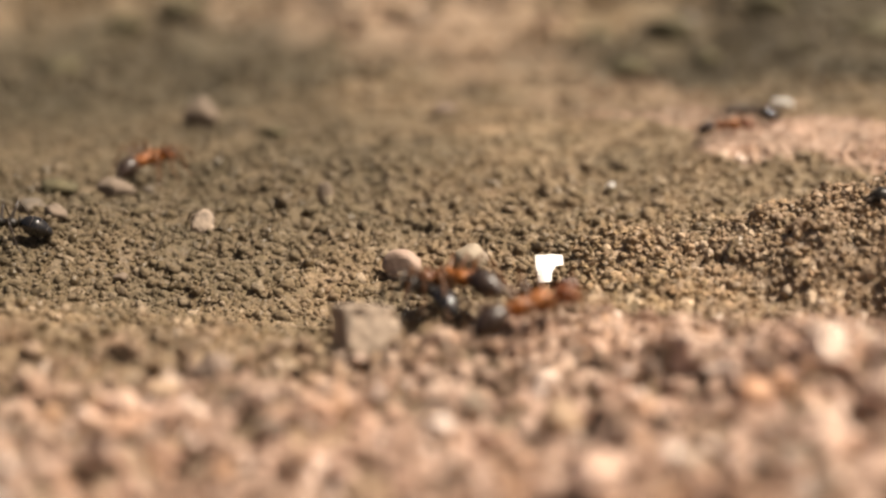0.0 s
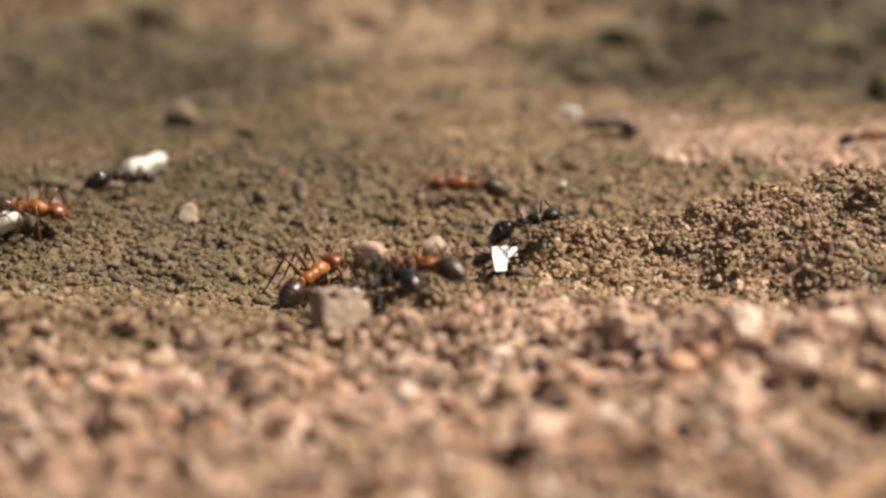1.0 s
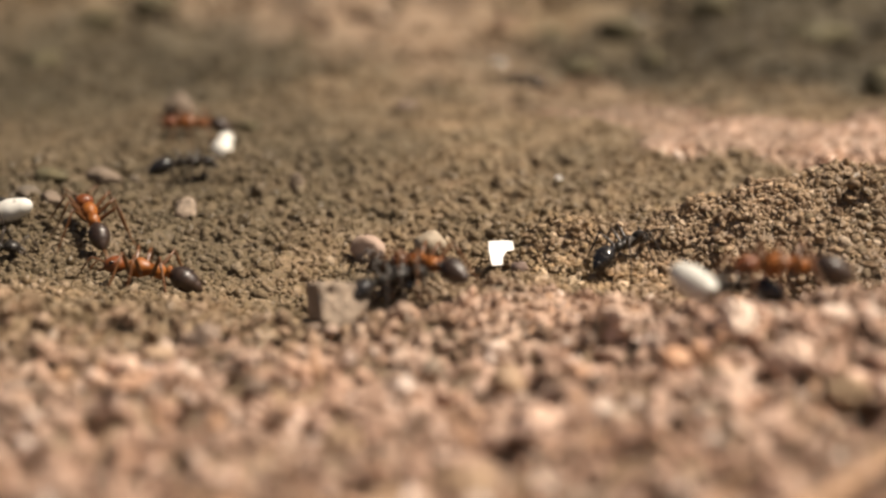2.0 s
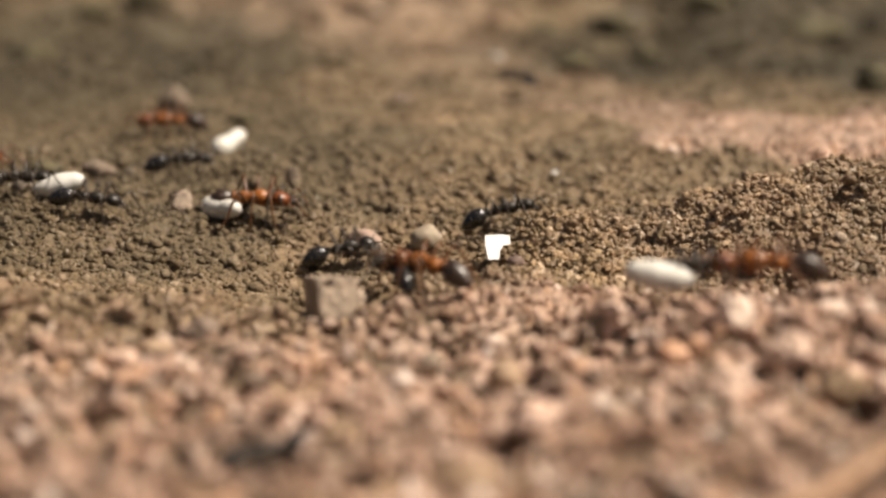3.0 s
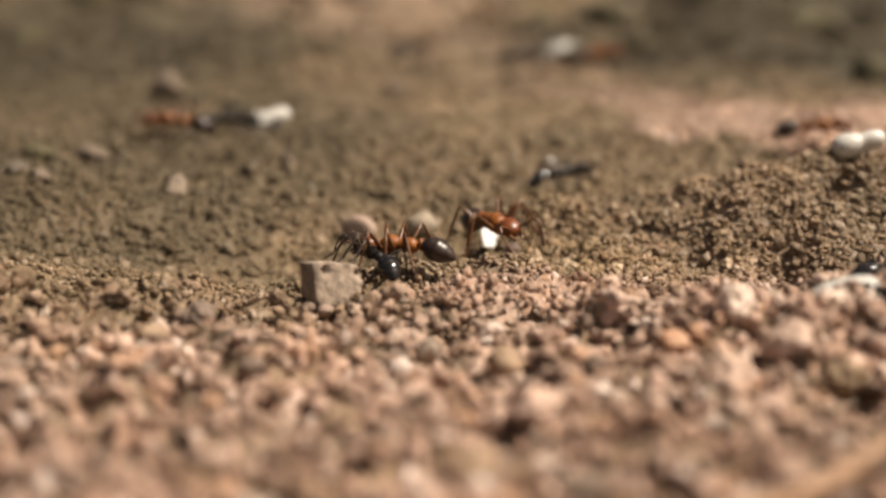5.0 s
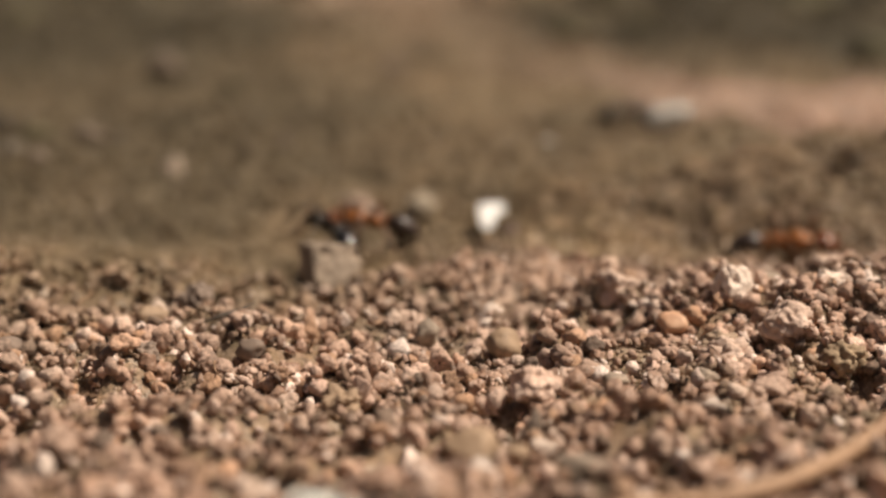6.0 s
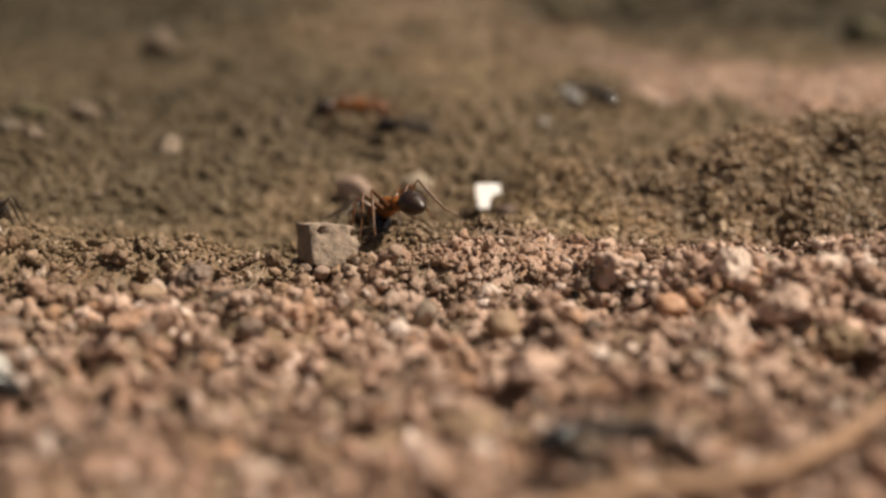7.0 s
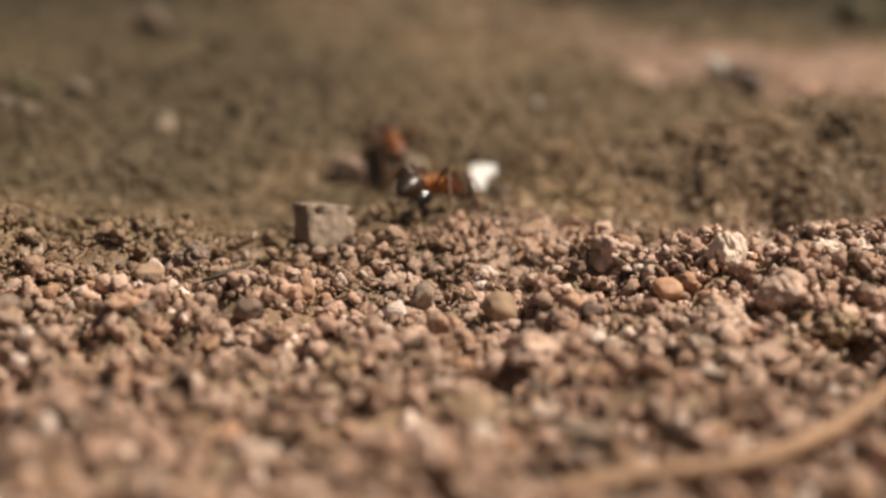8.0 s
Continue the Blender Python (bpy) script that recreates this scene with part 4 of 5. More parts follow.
TROUPE = ("red_pair", "black_pair", "red_right", "black_right", "cocoon_right", "black_ridge",
          "red_runner", "black_porter", "pupa_porter", "black_left", "cocoon_left", "black_hauler",
          "red_hauler", "pupa_hauler", "black_follower", "black_second", "black_wanderer", "red_scout",
          "red_climber", "black_crosser", "black_carrier", "cocoon_carrier", "black_near", "red_far",
          "black_far", "pupa_far", "black_dragged", "red_dragger", "black_back", "cocoon_back",
          "black_upper", "cocoon_upper", "red_upper", "black_edge", "cocoon_edge", "black_late")
ANTS = make_ants()
for name, label in (("red_pair", "orange-red ant gripping a black ant beside a grey pebble"), ("black_pair", "black ant seized by a red ant beside a grey pebble"),
                    ("red_dragger", "orange-red ant tugging at a black ant on the far slope")):
    ANTS[name]["label"] = label
ANTS["cocoon_back"].scale = (0.65, 0.65, 0.65)
ANTS["pupa_far"].scale = (0.5, 0.5, 0.5)
ANTS["red_far"].scale = ANTS["black_far"].scale = (0.8, 0.8, 0.8)
ANTS["red_right"].scale = (1.12, 1.12, 1.12)
ANTS["pupa_porter"].scale = (1.08, 1.08, 1.08)
ANTS["red_scout"].scale = (1.2, 1.2, 1.2)


# ---- the larger grains of the near bank, each a piece of the ground ----
def lay_grains():
    rng = random.Random(77)
    meshes = []
    for k in range(8):
        meshes.append(part("grain", lump(900 + k, (1, 1, 1), 3, 0.36, 4 if k % 2 else 6), GRAIN, GROUND))
    for k in range(300):
        y = -47 + 46 * rng.random() ** 1.1
        x = rng.uniform(-1, 1) * (17.5 + (y + 47) * 0.2)
        s = 0.65 + 0.95 * rng.random() ** 2.4
        ob = meshes[k] if k < 8 else new("grain", meshes[k % 8].data)
        ob.parent = GROUND
        z = float(height(x, y)) + s * rng.uniform(0.05, 0.35)
        ob.matrix_local = pose(x * MM, y * MM, z * MM, rng.uniform(0, 360), rng.uniform(0, 360), rng.uniform(0, 360)) @ Matrix.Diagonal((s, s * rng.uniform(0.75, 1.0), s * rng.uniform(0.65, 0.95), 1))


lay_grains()


# ---- what moves ----
def foot(x, y):
    return float(form(x, y)) + 0.10


def slope_pose(x, y, heading, dz, roll, z=None):
    """Standing on the ground at x, y: turned to its heading and tipped with the slope."""
    a = radians(heading)
    fx, fy = math.cos(a), math.sin(a)
    rise = (foot(x + 2 * fx, y + 2 * fy) - foot(x - 2 * fx, y - 2 * fy)) / 4
    lean = (foot(x - 1.5 * fy, y + 1.5 * fx) - foot(x + 1.5 * fy, y - 1.5 * fx)) / 3
    base = (foot(x, y) if z is None else z) + dz
    return pose(x * MM, y * MM, base * MM, 0, 0, heading) @ pose(0, 0, 0, math.degrees(math.atan(lean)) * 0.8, -math.degrees(math.atan(rise)) * 0.8, 0), roll


def crawl(name, rows, tips=()):
    """An ant's way: seconds, x, y, heading. tips: rows of (seconds, lift, roll, nose down) for an ant that is lifted, tipped or thrown on its side."""
    ant = ANTS[name]
    keys = []
    for t, x, y, heading in rows:
        m, _ = slope_pose(x, y, heading, 0, 0)
        lift, roll, nose = (np.interp(t, [r[0] for r in tips], [r[k] if len(r) > k else 0 for r in tips]) for k in (1, 2, 3)) if tips else (0, 0, 0)
        c = Matrix.Translation((0, 0, BODY * MM))
        keys.append((t, Matrix.Translation((0, 0, float(lift) * MM)) @ m @ c @ pose(0, 0, 0, float(roll), float(nose), 0) @ c.inverted()))
    walk(ant, keys)
    # legs step in two threes while it runs; those of a held ant twitch
    legs = [o for o in ant.children if o.name.startswith("leg")]
    for k, leg in enumerate(legs):
        rest = leg.matrix_basis.copy()
        beat, steps = (1 if k in (0, 2, 4) else -1), [(0.0, rest)]
        for (t0, x0, y0, h0), (t1, x1, y1, h1) in zip(rows, rows[1:]):
            speed = math.hypot(x1 - x0, y1 - y0) / (t1 - t0)
            swing = 17 if speed > 12 else (12 if speed > 3 else 4)
            if t1 - t0 > 1.6 and speed < 3:
                swing, n = 3, 3
            else:
                n = max(1, round((t1 - t0) / 0.1))
            for i in range(n):
                t = t0 + (t1 - t0) * (i + 0.5) / n
                if t - steps[-1][0] > 0.06 and t < 7.95:
                    beat = -beat
                    steps.append((t, rest @ pose(0, 0, 0, (4 if beat > 0 else 0), 0, swing * beat)))
        steps.append((8.0, rest))
        walk(leg, steps)


def haul(name, rows, lift=0.9, tips=()):
    """A cocoon or pupa held in the jaws of an ant: seconds, x, y, heading."""
    keys = []
    for t, x, y, heading in rows:
        more = float(np.interp(t, [r[0] for r in tips], [r[1] for r in tips])) if tips else 0.0
        m, _ = slope_pose(x, y, heading, lift + more, 0)
        keys.append((t, m @ pose(0, 0, 0, 0, -14, 0)))
    walk(ANTS[name], keys)


def motions():
    crawl("red_pair", [(0, -1.95, 2.23, 137), (0.1, -1.72, 1, 137), (0.4, -1.62, 1.75, 137), (0.6, -1.76, 1.58, 137), (1, -1.71, 2.67, 137), (1.4, -1.66, 2.07, 137), (2.8, -1.19, -1.03, 137), (3.2, -1.27, -1.64, 140), (3.6, -1.37, -1.85, 140), (3.8, -1.69, -1.18, 150), (4, -1.47, -1.08, 160), (4.2, -1.77, -1.71, 160), (5.3, -2.69, 2.8, 165), (5.5, -2.95, 2.8, 172), (5.7, -3.51, 2.8, 176), (6.1, -4.77, 2.8, 180), (6.4, -4.28, 2.8, 180), (6.8, -3.59, 2.81, 163), (6.9, -3.08, 2.82, 140), (7.0, -2.63, 1.71, 122), (7.1, -1.93, 2.29, 108), (7.2, -0.59, 2.0, 72), (7.4, -0.35, 1.46, 60), (7.7, -0.21, 1.46, 58), (8, -0.17, 1.24, 58)], tips=((0, 0, 0, 0), (0.1, 0, 0, 0), (0.4, 0, 0, 0), (0.6, 0, 0, 0), (1, 0, 0, 0), (1.4, 0, 0, 0), (2.8, 0, 0, 0), (3.2, 0, 0, 0), (3.6, 0, 0, 0), (3.8, 0, 0, -1.33333), (4, 0, 0, -2.66667), (4.2, 0, 0, -4), (5.3, -0.14, 0, -7.38462), (5.5, -0.13, 0, -8), (5.7, 0.14, 0, -10), (6.1, 1.05, 0, -14), (6.4, 0.58, 0, -14), (6.8, 0.37, 0, 0), (6.9, 0.22, 0, 6), (7.0, 0.0, 0, 12), (7.1, 0.0, 0, 14), (7.2, 0.0, 0, 14), (7.4, 0.0, 0, 14), (7.7, 0.0, 0, 14), (8, 0.0, 0, 14)))
    crawl("black_pair", [(0, -3.22, 1.78, 122), (0.1, -2.91, 0.01, 122), (0.4, -3.17, 1.8, 122), (0.6, -3.17, 1.78, 122), (1, -3.25, 1.82, 122), (1.4, -3.37, 1.79, 122), (2.8, -3.07, 1.29, 115), (3.2, -2.92, -0.7, 115), (3.6, -3.03, -0.55, 115), (3.8, -3.81, -1.69, 122), (4, -4.09, 1.79, 120), (4.2, -4.39, 1.81, 120), (5.3, -3.72, 1.2, 118), (5.5, -4.98, 1.2, 122), (5.7, -5.29, 1.2, 122), (6.1, -6.95, 1.2, 128), (6.4, -7.01, 1.2, 130), (6.8, -5.2, 0.5, 130), (6.9, -4.4, 2.5, 120), (7.1, -2.76, 6, 110), (7.3, -0.56, 6, 75), (7.5, 0.02, 6, 65), (8, 0.18, 6, 65)], tips=((0, 0.09, 20, -10), (0.1, 0, 20.3571, -9.88095), (0.4, 0.15, 21.4286, -9.52381), (0.6, 0.34, 22.1429, -9.28571), (1, 0.38, 23.5714, -8.80952), (1.4, 0.34, 25, -8.33333), (2.8, 0, 30, -6.66667), (3.2, 0, 32.8571, -6.19048), (3.6, 0, 35.7143, -5.71429), (3.8, 0, 37.1429, -5.47619), (4, 0.45, 38.5714, -5.2381), (4.2, 0.24, 40, -5), (5.3, 0.01, 25, -16), (5.5, 0.19, 25, -16), (5.7, 0.45, 25, -16), (6.1, 1.29, 25, -16), (6.4, 1.07, 25, -16), (6.8, 0.29, 120, -12), (6.9, -0.29, 80, -8), (7.1, -0.58, 30, 0), (7.3, -0.53, 23.3333, 0), (7.5, -0.51, 16.6667, 0), (8, -0.73, 0, 0)))
    crawl("red_right", [(0, 27.96, -8.5, 180), (1.2, 29.66, -8.5, 180), (1.5, 24.01, -8.5, 175), (1.7, 20.56, -8.5, 172), (2.8, 17.57, -8.5, 175), (3, 17.57, -8.5, 172), (3.2, 18.23, -8.5, 130), (3.5, 18.9, -8.5, 108), (3.8, 18.51, -8.5, 95), (4, 18.03, -8.5, 115), (4.2, 17.64, -8.5, 95), (4.5, 19.75, -8.5, 30), (4.8, 24.25, -8.5, 0), (5.1, 30.18, -8.5, 0), (8, 35.78, -8.5, 0)], tips=((0, 1.41, 0), (1.2, 0.61, 0), (1.5, 0.6, 0), (1.7, 0.85, 0), (2.8, 0.73, 0), (3, 0.86, 0), (3.2, 0.51, 0), (3.5, 0.52, 0), (3.8, 0.81, 0), (4, 1.1, 0), (4.2, 1.42, 0), (4.5, 0.88, 0), (4.8, 0.22, 0), (5.1, 0.32, 0), (8, 0.63, 0)))
    crawl("black_right", [(0, 29.59, -8, 180), (1.2, 29.86, -8, 180), (1.5, 22.39, -8, 180), (1.7, 18.45, -8, 180), (2.8, 13.84, -8, 180), (3, 14.22, -8, 178), (3.2, 14.69, -8, 182), (3.5, 16.22, -8, 190), (3.8, 15.54, -8, 185), (4, 12.66, -8, 180), (4.2, 11.99, -8, 180), (4.5, 13.91, -8, 240), (4.7, 17.74, -8, 320), (5, 25.69, -8, 360), (5.2, 32.01, -8, 360), (8, 37.7, -8, 360)], tips=((0, 0.27, 0), (1.2, -0.11, 0), (1.5, -0.17, 0), (1.7, -0.03, 0), (2.8, 0.67, 0), (3, 1.1, 0), (3.2, 0.63, 0), (3.5, 0.14, 0), (3.8, 0.1, 0), (4, 0.39, 0), (4.2, 0.51, 0), (4.5, 0.47, 0), (4.7, -0, 0), (5, -0.23, 0), (5.2, -0.01, 0), (8, 0.27, 0)))
    haul("cocoon_right", [(0, 27.91, -9, 180), (1.2, 28.06, -9, 180), (1.5, 19.06, -9, 175), (1.7, 15.86, -9, 110), (2.8, 11.34, -9, 165), (3, 11.91, -9, 175), (3.2, 14.11, -9, 195), (3.5, 12.76, -9, 170), (3.8, 14.29, -9, 190), (4, 8.35, -9, 180), (4.2, 14.38, -9, 185), (4.5, 16.96, -9, 240), (4.7, 20.7, -9, 320), (5, 28.55, -9, 360), (5.2, 34.77, -9, 360), (8, 38.93, -9, 360)], tips=((0, 0.4, 0), (1.2, -0.31, 0), (1.5, -1.08, 0), (1.7, 1.15, 0), (2.8, 0.76, 0), (3, 1.29, 0), (3.2, 0.27, 0), (3.5, 0.45, 0), (3.8, 0.27, 0), (4, 1.89, 0), (4.2, 0.62, 0), (4.5, 0.48, 0), (4.7, 0.16, 0), (5, -0.02, 0), (5.2, 0.3, 0), (8, 0.47, 0)))
    crawl("black_ridge", [(0, 25.6, 15.9, 180), (0.2, 15.6, 18.1, 180), (0.4, 9.3, 23.2, 182), (0.5, 4.7, 22.7, 195), (0.6, 2.7, 20.1, 230), (0.8, 1.7, 18.5, 265), (0.9, 3.4, 19.2, 330), (1, 5.8, 18.8, 345), (1.2, 7.2, 13.1, 360), (1.5, 8.6, 10.9, 360), (1.7, 10.7, 7.2, 360), (2, 11.9, 11.4, 405), (2.3, 15.1, 15.8, 420), (2.45, 20, 16.4, 380), (2.7, 31.5, 15.3, 360), (3.2, 35.3, 14.7, 330), (3.6, 32.8, 13.8, 250), (3.8, 27.1, 12.2, 200), (4, 21.1, 3, 230), (4.2, 20.6, 3, 270), (4.5, 21, -14.2, 345), (4.8, 28.4, -14.3, 360), (8, 31.3, -20.1, 360)], tips=((0.0, 0.0, 0), (0.2, 0.0, 0), (0.4, 0.0, 0), (0.5, 0.0, 0), (0.6, 0.0, 0), (0.8, 0.0, 0), (0.9, 0.0, 0), (1.0, 0.0, 0), (1.2, 0.0, 0), (1.5, 0.0, 0), (1.7, 0.0, 0), (2.0, 0.0, 0), (2.3, 0.0, 0), (2.45, 0.0, 0), (2.7, 0.0, 0), (3.2, 0.0, 0), (3.6, 0.0, 0), (3.8, 0.0, 0), (4.0, 0.9, 0), (4.2, -0.3, 0), (4.5, 0.0, 0), (4.8, 0.0, 0), (8.0, 0.0, 0)))
    crawl("red_runner", [(0, 34.6, 17.3, 180), (0.5, 33.4, 17.1, 180), (0.6, 29.9, 16.9, 180), (0.7, 24.2, 17.5, 180), (0.8, 18.5, 33.7, 180), (0.9, 9.9, 23.7, 180), (1, 0.6, 32, 176), (1.2, -18.4, 51.2, 150), (1.5, -22.1, 54.1, 175), (1.7, -23.4, 52.5, 180), (2.8, -24.2, 53.1, 200), (3, -25.3, 51, 190), (3.2, -23.9, 51.6, 160), (3.5, -26.1, 48, 185), (3.8, -25.4, 43.8, 190), (4, -25.3, 40.8, 170), (4.2, -22.8, 44.8, 150), (5.3, -23.9, 44.4, 180), (5.6, -29.8, 44.8, 180), (6, -42.4, 40.4, 180), (8, -41.6, 22.1, 180)])
    crawl("black_porter", [(0, -40.8, 27.6, 0), (0.4, -37.3, 23.9, 0), (0.6, -33.5, 23.6, 5), (0.8, -28.2, 28.3, 5), (1, -26, 32, 10), (1.2, -21.7, 41.5, 12), (1.5, -21.8, 37.8, 10), (1.7, -21.8, 38.1, 15), (2.8, -21.7, 35.2, 10), (3, -21.5, 36, 15), (3.2, -24.3, 36.3, 10), (3.5, -22.2, 35.6, 10), (4, -22.1, 39.8, 0), (4.2, -19.8, 47.4, 0), (5.3, -17, 46.7, 0), (5.5, -4.4, 55.4, 0), (5.6, 1.9, 54.6, 0), (5.8, 8.4, 54.9, -5), (5.9, 11.9, 48.6, -10), (6.1, 20.2, 38, -10), (6.4, 31.7, 38, -5), (6.7, 45.5, 38.3, 0), (8, 56, 38.5, 0)], tips=((0.0, 0.0, 0), (0.4, 0.0, 0), (0.6, 0.0, 0), (0.8, 0.0, 0), (1.0, 0.0, 0), (1.2, 0.0, 0), (1.5, 0.0, 0), (1.7, 0.0, 0), (2.8, 0.0, 0), (3.0, 0.0, 0), (3.2, 0.0, 0), (3.5, 0.0, 0), (4.0, 0.0, 0), (4.2, 0.0, 0), (5.3, 0.0, 0), (5.5, 0.0, 0), (5.6, 0.0, 0), (5.8, 0.0, 0), (5.9, 0.0, 0), (6.1, 0.35, 0), (6.4, -0.3, 0), (6.7, -0.3, 0), (8.0, -0.3, 0)))
    haul("pupa_porter", [(0, -39.4, 30.6, 0), (0.4, -35.5, 25.8, 5), (0.6, -31.9, 25.4, 5), (0.8, -26.8, 30.7, 5), (1, -26.1, 40.8, 40), (1.2, -18.9, 47.9, 40), (1.5, -19.5, 44.7, 70), (1.7, -19.9, 46.5, 85), (2.8, -20.2, 46.2, 90), (3, -19, 44.9, 60), (3.2, -18.5, 42.4, 10), (3.5, -19.5, 44.3, 30), (4, -18.1, 41.5, -5), (4.2, -16.7, 46.2, 0), (5.3, -14.5, 50.2, 20), (5.5, -0.1, 62.3, 20), (5.6, 5.8, 58.1, 20), (5.8, 12.6, 62.5, 20), (5.9, 15.2, 50.8, 0), (6.1, 22.8, 38, -10), (6.4, 34.5, 38, -5), (6.7, 48.3, 38.3, 0), (8, 58.4, 38.5, 0)], tips=((0.0, 0.0, 0), (0.4, 0.0, 0), (0.6, 0.0, 0), (0.8, 0.0, 0), (1.0, 0.0, 0), (1.2, 0.0, 0), (1.5, 0.0, 0), (1.7, 0.0, 0), (2.8, 0.0, 0), (3.0, 0.0, 0), (3.2, 0.0, 0), (3.5, 0.0, 0), (4.0, 0.0, 0), (4.2, 0.0, 0), (5.3, 0.0, 0), (5.5, 0.0, 0), (5.6, 0.0, 0), (5.8, 0.0, 0), (5.9, 0.0, 0), (6.1, 0.63, 0), (6.4, -0.3, 0), (6.7, -0.3, 0), (8.0, -0.3, 0)))
    crawl("black_left", [(0, -32.4, 20.1, 180), (0.2, -31.9, 20, 180), (0.5, -34.8, 22.6, 150), (0.65, -35.6, 21.9, 100), (0.8, -35.5, 20.9, 60), (1, -34.3, 19.8, 0), (1.2, -32.8, 19.6, 0), (1.5, -33.4, 19.7, 0), (1.7, -33.4, 19, 0), (2.3, -35, 23.3, 30), (2.8, -33.6, 26.6, 10), (3, -31.7, 24.1, 0), (3.2, -24.2, 21.8, -5), (3.5, -15.4, 25.7, 0), (3.7, -10.5, 24.1, -5), (4, -4.1, 22, -10), (4.2, -5.1, 21, -60), (4.6, -1.1, 18.7, 20), (5, 9.4, 30.4, 30), (5.2, 18.4, 32, 10), (5.5, 32.4, 34.6, 0), (5.8, 46.8, 36.7, 0), (8, 55.9, 38.1, 0)], tips=((0.0, 0.0, 0), (0.2, 0.0, 0), (0.5, 0.0, 0), (0.65, 0.0, 0), (0.8, 0.0, 0), (1.0, 0.0, 0), (1.2, 0.0, 0), (1.5, 0.0, 0), (1.7, 0.0, 0), (2.3, 0.0, 0), (2.8, 0.0, 0), (3.0, 0.0, 0), (3.2, 0.0, 0), (3.5, 0.0, 0), (3.7, 0.0, 0), (4.0, 0.0, 0), (4.2, 0.0, 0), (4.6, 0.0, 0), (5.0, -0.3, 0), (5.2, 0.69, 0), (5.5, 0.7, 0), (5.8, -0.3, 0), (8.0, -0.3, 0)))
    haul("cocoon_left", [(0, -43, 33, 20), (0.2, -41, 32, 60), (0.5, -33, 22.7, 10), (0.8, -34.8, 22.4, 10), (1, -32.9, 19.4, 0), (1.2, -30.8, 18.9, -5), (1.5, -31.1, 19.3, 0), (1.7, -31.7, 19.3, 0), (2.3, -32.3, 22.5, 10), (2.8, -32.1, 26.4, 25), (3, -29, 23.9, 10), (3.2, -23.4, 21.2, -10), (3.4, -16.3, 19.1, -30), (3.5, -14.4, 15.8, 40), (3.6, -11.8, 19, 30), (3.8, -2.4, 20.8, 60), (4, 7.5, 12.4, 15), (4.2, 0.8, -1.1, 0), (4.5, 5.4, -3.3, 0), (4.8, 14.6, -8.3, 0), (5.1, 24.9, -13, 0), (5.3, 30.6, -12, 0), (8, 34.5, -15.6, 0)])
    crawl("black_hauler", [(0, -44, 31, 0), (2.2, -39.6, 23.1, 0), (2.8, -35.1, 21, 0), (3, -26.1, 21.4, -5), (3.2, -20.4, 19.8, -15), (3.4, -14.2, 18.5, -15), (3.5, -12.2, 16.1, -20), (3.6, -9.2, 17.2, 20), (3.8, -4.9, 16.8, 20), (4, 3.6, 2.9, 0), (4.1, 3.8, 0.1, 60), (4.2, 3.9, -2.5, 140), (4.4, 6.3, -4, 70), (4.6, 10, -6.7, 10), (4.8, 16.7, -12.1, 0), (5.1, 27.5, -13.2, 0), (5.3, 32, -12.4, 0), (8, 35.6, -16.6, 0)])
    crawl("red_hauler", [(0, -26.9, 41.2, 60), (0.2, -26.7, 30.2, 40), (0.4, -31, 31.7, 120), (0.5, -34.5, 35, 170), (0.8, -35.6, 24.1, 220), (0.9, -33.4, 21, 290), (1, -30.4, 20.5, 345), (1.2, -25, 20.8, 322), (1.5, -26.6, 20.4, 340), (1.6, -27.2, 20.2, 440), (1.7, -27.7, 19.9, 520), (2.1, -25.2, 19.7, 450), (2.4, -22, 20.6, 380), (2.8, -17.5, 22.1, 360), (3, -14.5, 24.2, 360), (3.2, -10.2, 29.3, 370), (3.4, -1.3, 29.1, 360), (3.5, 6, 26.6, 360), (3.8, 11.6, 17.6, 365), (4, 14.5, 18.7, 365), (4.2, 14.1, 18.6, 365), (4.6, 20.6, 19.5, 360), (5, 31, 39.5, 360), (5.3, 31.4, 19.5, 380), (5.5, 32.2, 19.5, 380), (5.8, 33.4, 19.5, 390), (6.2, 37.6, 19.5, 360), (8, 43.6, 19.5, 360)], tips=((0.0, 0.0, 0), (0.2, 0.0, 0), (0.4, 0.0, 0), (0.5, 0.0, 0), (0.8, 0.0, 0), (0.9, 0.0, 0), (1.0, 0.0, 0), (1.2, 0.0, 0), (1.5, 0.0, 0), (1.6, 0.0, 0), (1.7, 0.0, 0), (2.1, 0.0, 0), (2.4, 0.0, 0), (2.8, 0.0, 0), (3.0, 0.0, 0), (3.2, 0.0, 0), (3.4, 0.0, 0), (3.5, 0.0, 0), (3.8, 0.9, 0), (4.0, 0.24, 0), (4.2, 0.9, 0), (4.6, 0.35, 0), (5.0, 0.87, 0), (5.3, 0.9, 0), (5.5, 0.9, 0), (5.8, 0.9, 0), (6.2, 0.9, 0), (8.0, 0.33, 0)))
